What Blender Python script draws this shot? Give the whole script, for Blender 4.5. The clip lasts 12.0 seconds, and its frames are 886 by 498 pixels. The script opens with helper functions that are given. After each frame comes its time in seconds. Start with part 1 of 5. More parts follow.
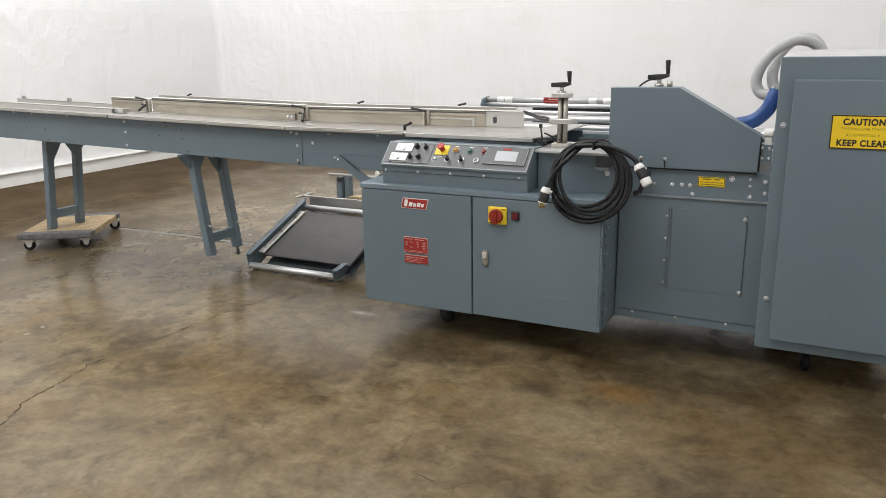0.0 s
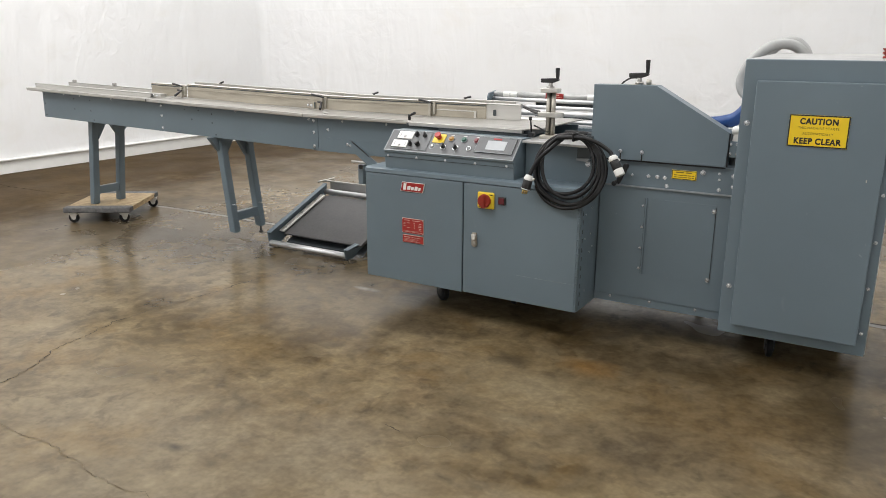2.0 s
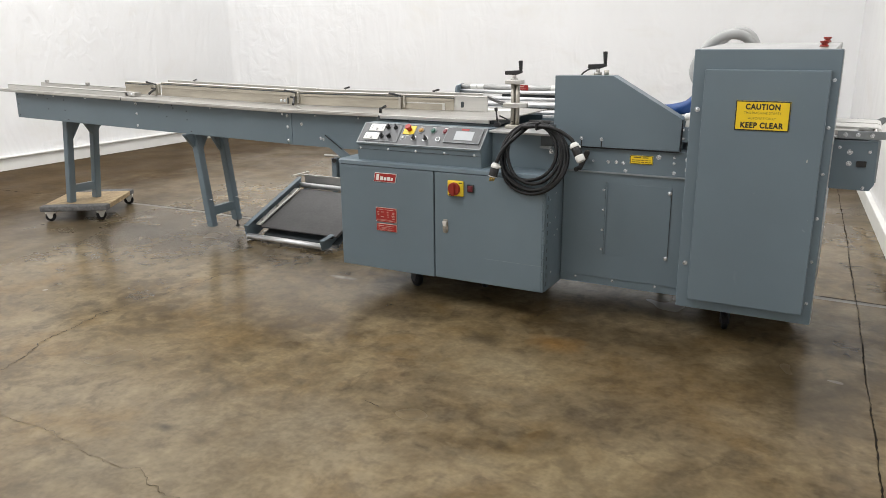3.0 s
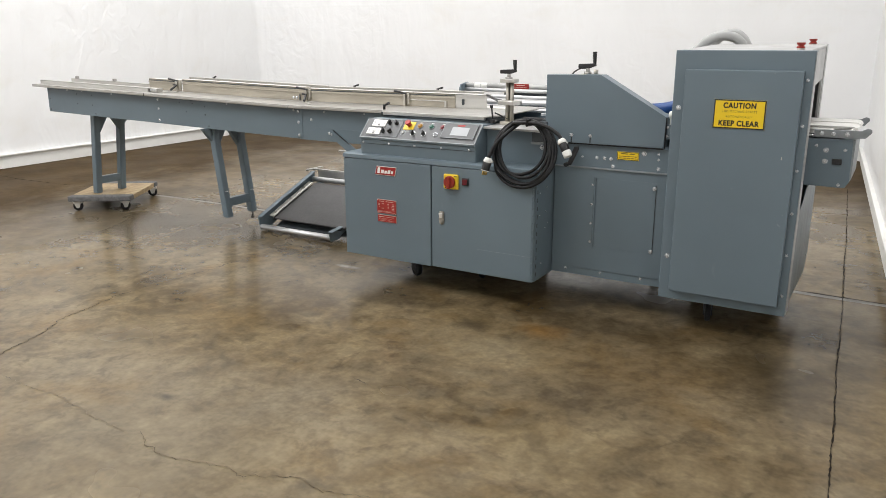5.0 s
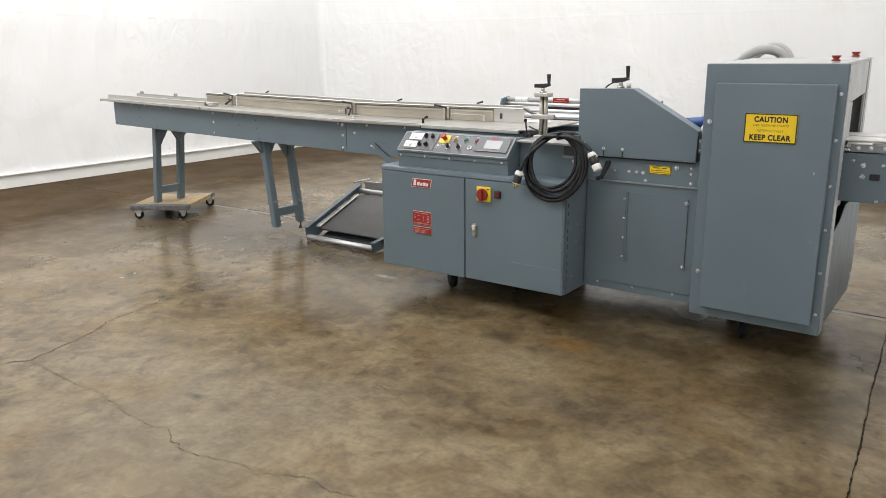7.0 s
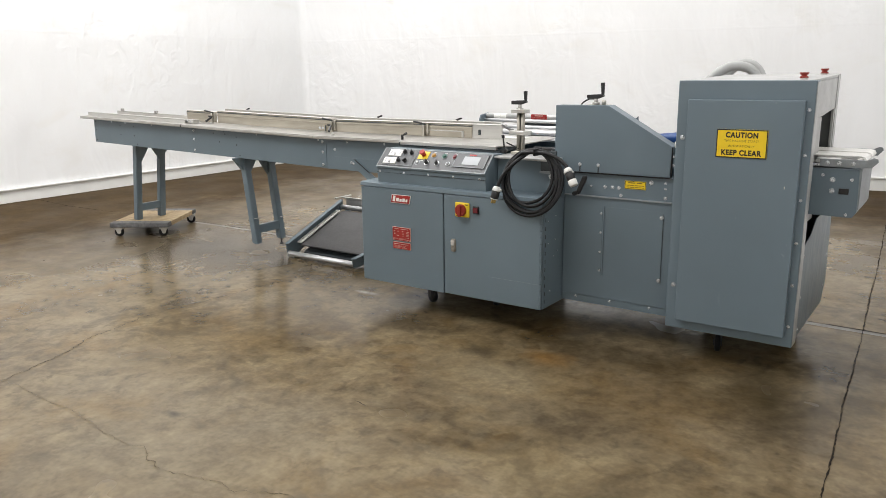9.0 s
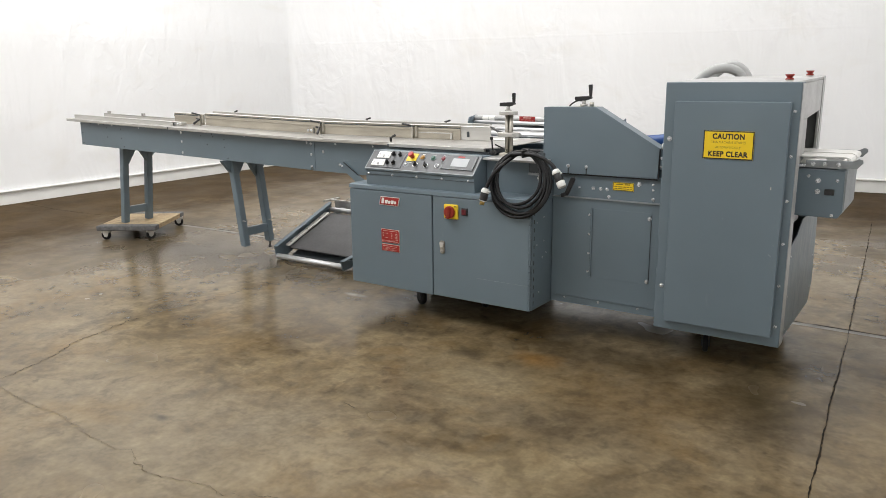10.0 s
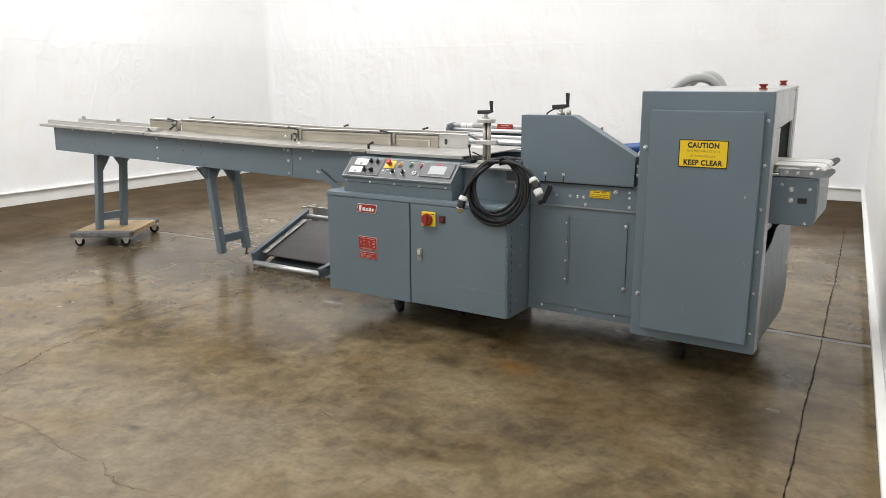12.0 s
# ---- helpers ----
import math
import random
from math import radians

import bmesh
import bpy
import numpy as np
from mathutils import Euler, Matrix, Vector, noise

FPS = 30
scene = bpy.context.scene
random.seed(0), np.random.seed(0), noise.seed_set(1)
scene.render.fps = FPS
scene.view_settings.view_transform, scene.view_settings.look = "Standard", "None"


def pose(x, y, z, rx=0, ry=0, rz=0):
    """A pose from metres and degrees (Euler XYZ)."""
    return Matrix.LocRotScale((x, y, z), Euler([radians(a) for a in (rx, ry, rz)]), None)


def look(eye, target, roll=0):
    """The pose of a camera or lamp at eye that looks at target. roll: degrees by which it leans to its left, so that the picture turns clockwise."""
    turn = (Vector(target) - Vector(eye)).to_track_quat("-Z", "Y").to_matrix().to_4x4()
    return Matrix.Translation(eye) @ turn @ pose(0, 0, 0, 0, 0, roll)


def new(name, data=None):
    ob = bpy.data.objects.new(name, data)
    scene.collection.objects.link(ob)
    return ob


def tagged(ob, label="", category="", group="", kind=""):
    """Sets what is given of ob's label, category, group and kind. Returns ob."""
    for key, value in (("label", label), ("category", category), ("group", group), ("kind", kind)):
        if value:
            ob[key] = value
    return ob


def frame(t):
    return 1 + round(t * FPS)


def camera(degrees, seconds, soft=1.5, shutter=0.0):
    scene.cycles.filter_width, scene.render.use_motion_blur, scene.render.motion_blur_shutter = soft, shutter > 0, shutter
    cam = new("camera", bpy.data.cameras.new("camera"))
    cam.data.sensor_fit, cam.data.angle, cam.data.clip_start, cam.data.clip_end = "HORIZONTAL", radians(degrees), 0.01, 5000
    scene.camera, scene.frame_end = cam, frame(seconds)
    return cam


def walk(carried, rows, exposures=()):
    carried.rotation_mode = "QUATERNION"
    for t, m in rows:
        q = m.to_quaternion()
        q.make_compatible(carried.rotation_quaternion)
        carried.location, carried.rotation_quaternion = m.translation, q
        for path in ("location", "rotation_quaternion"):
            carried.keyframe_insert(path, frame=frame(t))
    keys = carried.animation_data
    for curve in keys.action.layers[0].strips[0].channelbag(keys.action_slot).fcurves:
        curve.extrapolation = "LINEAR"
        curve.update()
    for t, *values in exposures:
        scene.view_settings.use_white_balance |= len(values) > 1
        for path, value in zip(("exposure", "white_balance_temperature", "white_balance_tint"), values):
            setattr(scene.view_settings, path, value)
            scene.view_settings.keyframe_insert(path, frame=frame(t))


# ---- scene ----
cam = camera(60.6, 12.0, 0.65)
PATH = [
    (0, (0.048, -0.006, 1.428), (-0.83, 1.716, 0.915), -0.9),
    (0.5, (0.103, -0.082, 1.435), (-0.795, 1.625, 0.909), -1.3),
    (1, (0.205, -0.082, 1.427), (-0.707, 1.617, 0.899), -0.2),
    (1.5, (0.341, -0.108, 1.418), (-0.62, 1.567, 0.898), 0.4),
    (2, (0.432, -0.142, 1.422), (-0.553, 1.519, 0.902), 0.4),
    (2.5, (0.478, -0.236, 1.427), (-0.493, 1.432, 0.902), -0.3),
    (3, (0.533, -0.295, 1.431), (-0.392, 1.396, 0.895), -0.5),
    (3.2, (0.556, -0.29, 1.425), (-0.363, 1.403, 0.888), -0.4),
    (5, (0.797, -0.369, 1.427), (-0.198, 1.281, 0.893), -0.2),
    (5.5, (0.863, -0.333, 1.422), (-0.154, 1.307, 0.897), -0.1),
    (6, (0.936, -0.315, 1.422), (-0.172, 1.269, 0.911), -0.1),
    (6.5, (0.973, -0.31, 1.424), (-0.169, 1.254, 0.922), -0.4),
    (7, (0.982, -0.313, 1.423), (-0.162, 1.25, 0.927), -0.5),
    (9, (1.025, -0.31, 1.428), (-0.094, 1.284, 0.971), -0.6),
    (9.5, (1.028, -0.31, 1.426), (-0.074, 1.297, 0.974), -0.7),
    (10, (1.027, -0.31, 1.423), (-0.069, 1.301, 0.973), -0.6),
    (10.5, (1.025, -0.305, 1.425), (-0.061, 1.314, 0.978), -0.7),
    (11, (1.03, -0.302, 1.423), (-0.036, 1.331, 0.982), -0.5),
    (11.5, (1.031, -0.299, 1.423), (-0.024, 1.343, 0.985), -0.4),
    (12, (1.031, -0.296, 1.425), (-0.022, 1.348, 0.992), -0.2),
]
walk(cam, [(t, look(eye, target, roll)) for t, eye, target, roll in PATH], [(0, -0.17), (3, -0.12), (6, -0.07), (12, -0.09)])

# ---- light ----
world = bpy.data.worlds.new("world")
scene.world = world
world.use_nodes = True
world.node_tree.nodes["Background"].inputs[0].default_value = (0.9, 0.95, 1.0, 1)
world.node_tree.nodes["Background"].inputs[1].default_value = 0.3


def ceiling_lamp(x, y, z, sx, sy, watts, rgb=(1.0, 0.99, 0.985)):
    """An unseen area lamp under the ceiling, added to light the room, shining down."""
    data = bpy.data.lights.new("ceiling_lamp", "AREA")
    data.shape, data.size, data.size_y = "RECTANGLE", sx, sy
    data.energy, data.color = watts, rgb
    ob = new("ceiling_lamp", data)
    ob.matrix_world = pose(x, y, z)
    return ob


# unseen lamps, set high so their reflections miss the floor in view; watts tuned
for lx, ly, watts in ((-5.4, 4.9, 350), (-5.4, -0.4, 268), (-2.7, 0.2, 106), (-0.4, 5.9, 136), (-0.6, -1.2, 84)):
    ceiling_lamp(lx, ly, 6.5, 1.6, 3.4, watts)

# ---- helpers for building ----


def nodes_of(name):
    m = bpy.data.materials.new(name)
    m.use_nodes = True
    nt = m.node_tree
    return m, nt, nt.nodes["Principled BSDF"]


def link(nt, a, b):
    nt.links.new(a, b)


def noise_node(nt, scale, detail=4.0, rough=0.55, vec=None, distortion=0.0):
    n = nt.nodes.new("ShaderNodeTexNoise")
    n.inputs["Scale"].default_value = scale
    n.inputs["Detail"].default_value = detail
    n.inputs["Roughness"].default_value = rough
    n.inputs["Distortion"].default_value = distortion
    if vec is not None:
        link(nt, vec, n.inputs["Vector"])
    return n


def ramp_node(nt, fac, stops):
    r = nt.nodes.new("ShaderNodeValToRGB")
    el = r.color_ramp.elements
    while len(el) < len(stops):
        el.new(0.5)
    for e, (p, c) in zip(el, stops):
        e.position, e.color = p, (*c, 1) if len(c) == 3 else c
    link(nt, fac, r.inputs[0])
    return r


def mix_node(nt, fac, a, b, blend="MIX"):
    m = nt.nodes.new("ShaderNodeMix")
    m.data_type, m.blend_type = "RGBA", blend
    for sock, v in ((m.inputs[0], fac), (m.inputs[6], a), (m.inputs[7], b)):
        if hasattr(v, "is_linked") or hasattr(v, "links"):
            link(nt, v, sock)
        elif isinstance(v, (int, float)):
            sock.default_value = v
        else:
            sock.default_value = (*v, 1)
    return m.outputs[2]


def place_node(nt, scale=(1, 1, 1)):
    g = nt.nodes.new("ShaderNodeNewGeometry")
    mp = nt.nodes.new("ShaderNodeMapping")
    mp.inputs["Scale"].default_value = scale
    link(nt, g.outputs["Position"], mp.inputs["Vector"])
    return mp.outputs[0]


def bump_node(nt, height, strength, distance, bsdf):
    b = nt.nodes.new("ShaderNodeBump")
    b.inputs["Strength"].default_value = strength
    b.inputs["Distance"].default_value = distance
    link(nt, height, b.inputs["Height"])
    link(nt, b.outputs[0], bsdf.inputs["Normal"])
    return b


def plain(name, rgb, rough=0.5, metal=0.0, vary=0.12, scale=9.0, bump=0.0, stretch=(1, 1, 1), spec=0.5):
    """A surface of one colour with slight cloudy wear, and gloss that varies."""
    m, nt, b = nodes_of(name)
    pos = place_node(nt, stretch)
    n1 = noise_node(nt, scale, 5, 0.6, pos)
    n2 = noise_node(nt, scale * 9, 3, 0.6, pos)
    lo = tuple(c * (1 - vary) for c in rgb)
    hi = tuple(min(1, c * (1 + vary)) for c in rgb)
    r = ramp_node(nt, n1.outputs[0], [(0.3, lo), (0.7, hi)])
    link(nt, r.outputs[0], b.inputs["Base Color"])
    b.inputs["Metallic"].default_value = metal
    b.inputs["Specular IOR Level"].default_value = spec
    q = ramp_node(nt, n2.outputs[0], [(0.25, (max(0, rough - 0.07),) * 3), (0.75, (min(1, rough + 0.09),) * 3)])
    link(nt, q.outputs[0], b.inputs["Roughness"])
    if bump:
        bump_node(nt, n2.outputs[0], bump, 0.002, b)
    return m


def machine_paint(name="grey_blue_paint", rgb=(0.142, 0.184, 0.213)):
    m, nt, b = nodes_of(name)
    pos = place_node(nt)
    big = noise_node(nt, 1.7, 4, 0.55, pos)
    base = ramp_node(nt, big.outputs[0], [(0.3, tuple(c * 0.93 for c in rgb)), (0.7, tuple(c * 1.06 for c in rgb))])
    scuff = noise_node(nt, 14, 6, 0.72, place_node(nt, (1, 1, 0.35)), 0.6)
    mask = ramp_node(nt, scuff.outputs[0], [(0.66, (0, 0, 0)), (0.78, (0.22, 0.22, 0.22))])
    col = mix_node(nt, mask.outputs[0], base.outputs[0], (0.24, 0.275, 0.29))
    chip = noise_node(nt, 55, 2, 0.5, pos)
    cm = ramp_node(nt, chip.outputs[0], [(0.775, (0, 0, 0)), (0.79, (0.5, 0.5, 0.5))])
    col = mix_node(nt, cm.outputs[0], col, (0.3, 0.32, 0.33))
    link(nt, col, b.inputs["Base Color"])
    r = ramp_node(nt, scuff.outputs[0], [(0.3, (0.29,) * 3), (0.75, (0.44,) * 3)])
    link(nt, r.outputs[0], b.inputs["Roughness"])
    b.inputs["Specular IOR Level"].default_value = 0.35
    peel = noise_node(nt, 220, 2, 0.5, pos)
    wave = noise_node(nt, 2.2, 2, 0.4, pos)
    add = nt.nodes.new("ShaderNodeMath")
    add.operation = "MULTIPLY_ADD"
    link(nt, wave.outputs[0], add.inputs[0])
    add.inputs[1].default_value = 6.0
    link(nt, peel.outputs[0], add.inputs[2])
    bump_node(nt, add.outputs[0], 0.12, 0.0012, b)
    return m


PAINT = machine_paint()
# dark paint for parts; also paints in shade inside, under and between them
DARKPAINT_SHADE = plain("dark_paint_and_shade", (0.05, 0.06, 0.066), 0.55)
ALU = plain("milled_aluminium", (0.6, 0.59, 0.565), 0.36, 0.9, 0.1, 5, 0.05, (0.25, 4, 4))
PLATE = plain("scuffed_table_plate", (0.5, 0.487, 0.46), 0.38, 0.9, 0.2, 7, 0.06, (0.3, 5, 5))
ALU_DULL = plain("worn_aluminium", (0.5, 0.475, 0.42), 0.45, 0.75, 0.14, 6, 0.08, (0.3, 3, 3))
STEEL = plain("brushed_steel", (0.45, 0.44, 0.42), 0.3, 1.0, 0.1, 12, 0.04, (6, 6, 0.5))
CHROME = plain("chromed_roller", (0.72, 0.72, 0.73), 0.46, 0.9, 0.04, 3, 0.0, (1, 1, 1))
ROD = plain("dull_steel_rod", (0.36, 0.34, 0.30), 0.42, 0.85, 0.12, 12, 0.04, (6, 6, 0.5))
# steel darkened to paint in the shade on casters under the machines
FORK = plain("dark_and_shaded_steel", (0.06, 0.062, 0.065), 0.5, 0.4, 0.2, 20)
BOLTM = plain("zinc_bolt", (0.74, 0.76, 0.79), 0.26, 0.85, 0.12, 60)
BLACK = plain("black_plastic", (0.018, 0.018, 0.019), 0.42, 0, 0.2, 20)
RUBBER = plain("black_rubber", (0.0085, 0.0087, 0.0097), 0.5, 0, 0.3, 14, 0.15, spec=0.3)
BELT = plain("dark_grey_belt", (0.062, 0.06, 0.06), 0.55, 0, 0.15, 6, 0.2)
WHITEBELT = plain("white_conveyor_belt", (0.84, 0.83, 0.79), 0.5, 0, 0.08, 10, 0.1)
WHITEPL = plain("white_plastic", (0.75, 0.75, 0.72), 0.4, 0, 0.06, 12)
RED = plain("red_plastic", (0.40, 0.028, 0.022), 0.35, 0, 0.1, 20)
REDPLATE = plain("red_printed_plate", (0.33, 0.022, 0.02), 0.32, 0.1, 0.12, 30)
DARKRED = plain("dark_red_lens", (0.12, 0.012, 0.018), 0.18, 0, 0.1, 20)
YELLOW = plain("yellow_plate", (0.76, 0.55, 0.03), 0.38, 0, 0.05, 16)
SIGNYEL = plain("yellow_printed_sign", (0.8, 0.56, 0.012), 0.4, 0, 0.04, 14)
SWRED = plain("worn_red_plastic", (0.27, 0.022, 0.012), 0.4, 0, 0.2, 25)
ORANGE = plain("amber_lens", (0.36, 0.19, 0.035), 0.3, 0, 0.1, 20)
PINKRED = plain("dull_red_lens", (0.19, 0.03, 0.038), 0.32, 0, 0.1, 20)
GREEN = plain("green_lens", (0.033, 0.115, 0.085), 0.3, 0, 0.1, 20)
PANELFACE = plain("dark_panel_overlay", (0.1, 0.105, 0.11), 0.36, 0.0, 0.1, 10)
SCREEN = plain("pale_screen", (0.46, 0.48, 0.5), 0.2, 0, 0.04, 5)
PRINTWHITE = plain("white_print", (0.78, 0.76, 0.72), 0.5, 0, 0.04, 20)
PRINTBLACK = plain("black_print", (0.015, 0.014, 0.012), 0.45, 0, 0.1, 20)
BRASS = plain("brass", (0.6, 0.44, 0.16), 0.3, 1.0, 0.1, 20)
HOSEGREY = plain("grey_flexible_hose", (0.43, 0.435, 0.43), 0.55, 0, 0.08, 14)
HOSEBLUE = plain("blue_flexible_hose", (0.012, 0.062, 0.23), 0.4, 0, 0.1, 14)
CARPET = plain("grey_carpet", (0.14, 0.14, 0.14), 0.95, 0, 0.3, 40, 0.6)
JOINT = plain("grey_joint_filler", (0.21, 0.2, 0.18), 0.45, 0, 0.2, 6)
FENCEM = plain("dirty_aluminium_fence", (0.4, 0.365, 0.3), 0.46, 0.35, 0.22, 7, 0.06, (0.35, 2, 2.5))
ZINC = plain("zinc_strip", (0.66, 0.64, 0.6), 0.45, 0.3, 0.12, 12)
RIM = plain("worn_grey_edge", (0.24, 0.26, 0.27), 0.4, 0.2, 0.2, 12)
GALV = plain("bare_sheet_steel", (0.45, 0.45, 0.445), 0.4, 0.4, 0.16, 5, 0.04)
INNERM = plain("grey_inside_sheet", (0.13, 0.14, 0.135), 0.6, 0, 0.15, 6)
SCRATCH = plain("worn_paint_line", (0.21, 0.24, 0.255), 0.4, 0, 0.3, 30)
CRACK = plain("dark_crack", (0.02, 0.016, 0.012), 0.85, 0, 0.3, 20, spec=0.05)


def hairline(name, lo, hi):
    """A crack that closes up and opens again along its way."""
    m, nt, b = nodes_of(name)
    n = noise_node(nt, 9, 5, 0.7, place_node(nt))
    link(nt, ramp_node(nt, n.outputs[0], [(0.4, lo), (0.62, hi)]).outputs[0], b.inputs["Base Color"])
    b.inputs["Roughness"].default_value = 0.85
    b.inputs["Specular IOR Level"].default_value = 0.05
    return m


CRACKA = hairline("open_crack", (0.02, 0.016, 0.011), (0.06, 0.047, 0.03))
CRACKB = hairline("hairline_crack", (0.055, 0.043, 0.028), (0.14, 0.11, 0.07))
PRINTOLIVE = plain("faded_black_print", (0.16, 0.11, 0.012), 0.45, 0, 0.1, 20)
PRINTPINK = plain("faded_white_print", (0.6, 0.4, 0.34), 0.5, 0, 0.1, 30)


def wood_material():
    m, nt, b = nodes_of("worn_pine_board")
    pos = place_node(nt, (1, 1, 1))
    mp = nt.nodes.new("ShaderNodeMapping")
    mp.inputs["Rotation"].default_value = (0, 0, radians(-38))
    mp.inputs["Scale"].default_value = (14, 1.2, 10)
    link(nt, pos, mp.inputs[0])
    n = noise_node(nt, 3.0, 6, 0.6, mp.outputs[0], 0.8)
    r = ramp_node(nt, n.outputs[0], [(0.25, (0.2, 0.135, 0.07)), (0.5, (0.4, 0.295, 0.165)), (0.75, (0.53, 0.415, 0.255))])
    dirt = noise_node(nt, 6, 5, 0.65, pos)
    dm = ramp_node(nt, dirt.outputs[0], [(0.5, (0, 0, 0)), (0.72, (0.6, 0.6, 0.6))])
    link(nt, mix_node(nt, dm.outputs[0], r.outputs[0], (0.16, 0.11, 0.06)), b.inputs["Base Color"])
    b.inputs["Roughness"].default_value = 0.7
    bump_node(nt, n.outputs[0], 0.25, 0.002, b)
    return m


WOOD = wood_material()


def floor_material():
    """Waxed, stained concrete: a brown slab with soft clouds and old stains under a clear gloss; dimness along the
    walls and round the machine is painted in.
    """
    m, nt, b = nodes_of("sealed_concrete")
    pos = place_node(nt)

    def math_node(op, x, y):
        n = nt.nodes.new("ShaderNodeMath")
        n.operation = op
        for sock, v in zip(n.inputs, (x, y)):
            if isinstance(v, (int, float)):
                sock.default_value = v
            else:
                link(nt, v, sock)
        return n.outputs[0]

    def spread(value, lo, hi, to_lo, to_hi):
        n = nt.nodes.new("ShaderNodeMapRange")
        for key, v in (("From Min", lo), ("From Max", hi), ("To Min", to_lo), ("To Max", to_hi)):
            n.inputs[key].default_value = v
        link(nt, value, n.inputs["Value"])
        return n.outputs[0]

    warp = noise_node(nt, 1.6, 3, 0.5, pos)
    bent = nt.nodes.new("ShaderNodeVectorMath")
    bent.operation = "MULTIPLY_ADD"
    link(nt, warp.outputs["Color"], bent.inputs[0])
    bent.inputs[1].default_value = (0.2, 0.2, 0)
    link(nt, pos, bent.inputs[2])
    flow = bent.outputs[0]
    cloud = noise_node(nt, 2.1, 4, 0.5, flow, 0.35)
    base = ramp_node(nt, cloud.outputs[0], [(0.33, (0.064, 0.043, 0.019)), (0.45, (0.109, 0.077, 0.037)), (0.55, (0.160, 0.119, 0.063)), (0.68, (0.216, 0.168, 0.098))])
    col = base.outputs[0]
    grey = noise_node(nt, 0.55, 3, 0.5, pos)
    gm = ramp_node(nt, grey.outputs[0], [(0.42, (0, 0, 0)), (0.6, (0.5, 0.5, 0.5))])
    col = mix_node(nt, gm.outputs[0], col, (0.146, 0.116, 0.074))
    for scale, detail, twist, lo, hi, power, rgb in ((2.8, 4, 0.5, 0.5, 0.68, 0.55, (0.070, 0.054, 0.034)), (3.6, 3, 0.4, 0.5, 0.68, 0.5, (0.215, 0.170, 0.100)), (2.3, 4, 0.4, 0.53, 0.68, 0.6, (0.150, 0.096, 0.036)), (7.5, 4, 0.5, 0.5, 0.66, 0.42, (0.200, 0.155, 0.088)), (9.0, 4, 0.5, 0.53, 0.67, 0.5, (0.062, 0.047, 0.028))):
        spot = noise_node(nt, scale, detail, 0.55, flow, twist)
        sm = ramp_node(nt, spot.outputs[0], [(lo, (0, 0, 0)), (hi, (power,) * 3)])
        col = mix_node(nt, sm.outputs[0], col, rgb)
    # old spill marks, broad painted shade and light: place, half sizes, colour, strength
    # the first two entries dim the floor under the conveyor and before the machine
    floor_patches = [((-4.4, 3.55), (1.6, 0.8), (0.066, 0.051, 0.033), 0.65), ((-0.3, 2.85), (1.35, 0.45), (0.078, 0.053, 0.023), 0.55), ((0.43, 3.0), (0.3, 0.3), (0.045, 0.034, 0.018), 0.8), ((-0.33, 3.15), (0.5, 0.2), (0.045, 0.032, 0.016), 0.6), ((-0.66, 2.97), (0.15, 0.09), (0.21, 0.11, 0.03), 0.6),
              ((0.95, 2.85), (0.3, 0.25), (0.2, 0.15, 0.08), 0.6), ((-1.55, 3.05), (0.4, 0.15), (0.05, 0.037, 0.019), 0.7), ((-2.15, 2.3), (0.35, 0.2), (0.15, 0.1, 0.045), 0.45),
              # here (-1.25, 1.3) lifts the foreground and (-2.2, 2.9) dims the sheen
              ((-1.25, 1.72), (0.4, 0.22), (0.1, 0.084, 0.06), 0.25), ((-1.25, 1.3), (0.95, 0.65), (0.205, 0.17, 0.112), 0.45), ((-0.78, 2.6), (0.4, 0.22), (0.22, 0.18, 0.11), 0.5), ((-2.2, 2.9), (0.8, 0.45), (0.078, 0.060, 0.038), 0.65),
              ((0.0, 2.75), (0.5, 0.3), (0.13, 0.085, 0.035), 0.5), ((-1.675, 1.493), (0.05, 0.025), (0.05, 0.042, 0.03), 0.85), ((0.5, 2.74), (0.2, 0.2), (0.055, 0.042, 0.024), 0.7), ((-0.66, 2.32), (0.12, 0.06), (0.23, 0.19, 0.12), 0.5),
              # here (-3.0, 3.75) dims the floor under the cradle
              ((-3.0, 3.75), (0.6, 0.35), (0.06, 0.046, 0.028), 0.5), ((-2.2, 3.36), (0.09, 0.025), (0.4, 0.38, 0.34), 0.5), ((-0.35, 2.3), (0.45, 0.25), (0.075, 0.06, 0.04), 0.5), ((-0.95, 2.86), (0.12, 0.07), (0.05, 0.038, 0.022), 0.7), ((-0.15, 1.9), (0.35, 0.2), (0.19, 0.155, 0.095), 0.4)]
    edge = noise_node(nt, 4.5, 4, 0.58, pos)
    for (sx, sy), (hx, hy), rgb, power in floor_patches:
        away = nt.nodes.new("ShaderNodeVectorMath")
        away.operation = "SUBTRACT"
        link(nt, pos, away.inputs[0])
        away.inputs[1].default_value = (sx, sy, 0)
        sized = nt.nodes.new("ShaderNodeVectorMath")
        sized.operation = "DIVIDE"
        link(nt, away.outputs[0], sized.inputs[0])
        sized.inputs[1].default_value = (hx, hy, 1)
        span = nt.nodes.new("ShaderNodeVectorMath")
        span.operation = "LENGTH"
        link(nt, sized.outputs[0], span.inputs[0])
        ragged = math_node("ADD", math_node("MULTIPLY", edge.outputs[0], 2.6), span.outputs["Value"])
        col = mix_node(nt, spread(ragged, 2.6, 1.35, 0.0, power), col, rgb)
    # painted-in dimness: a ragged strip along the walls, darker brown and less glossy
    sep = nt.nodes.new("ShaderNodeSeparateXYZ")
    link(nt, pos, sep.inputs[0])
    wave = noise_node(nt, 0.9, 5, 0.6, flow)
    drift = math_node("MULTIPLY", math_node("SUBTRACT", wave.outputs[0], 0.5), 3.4)
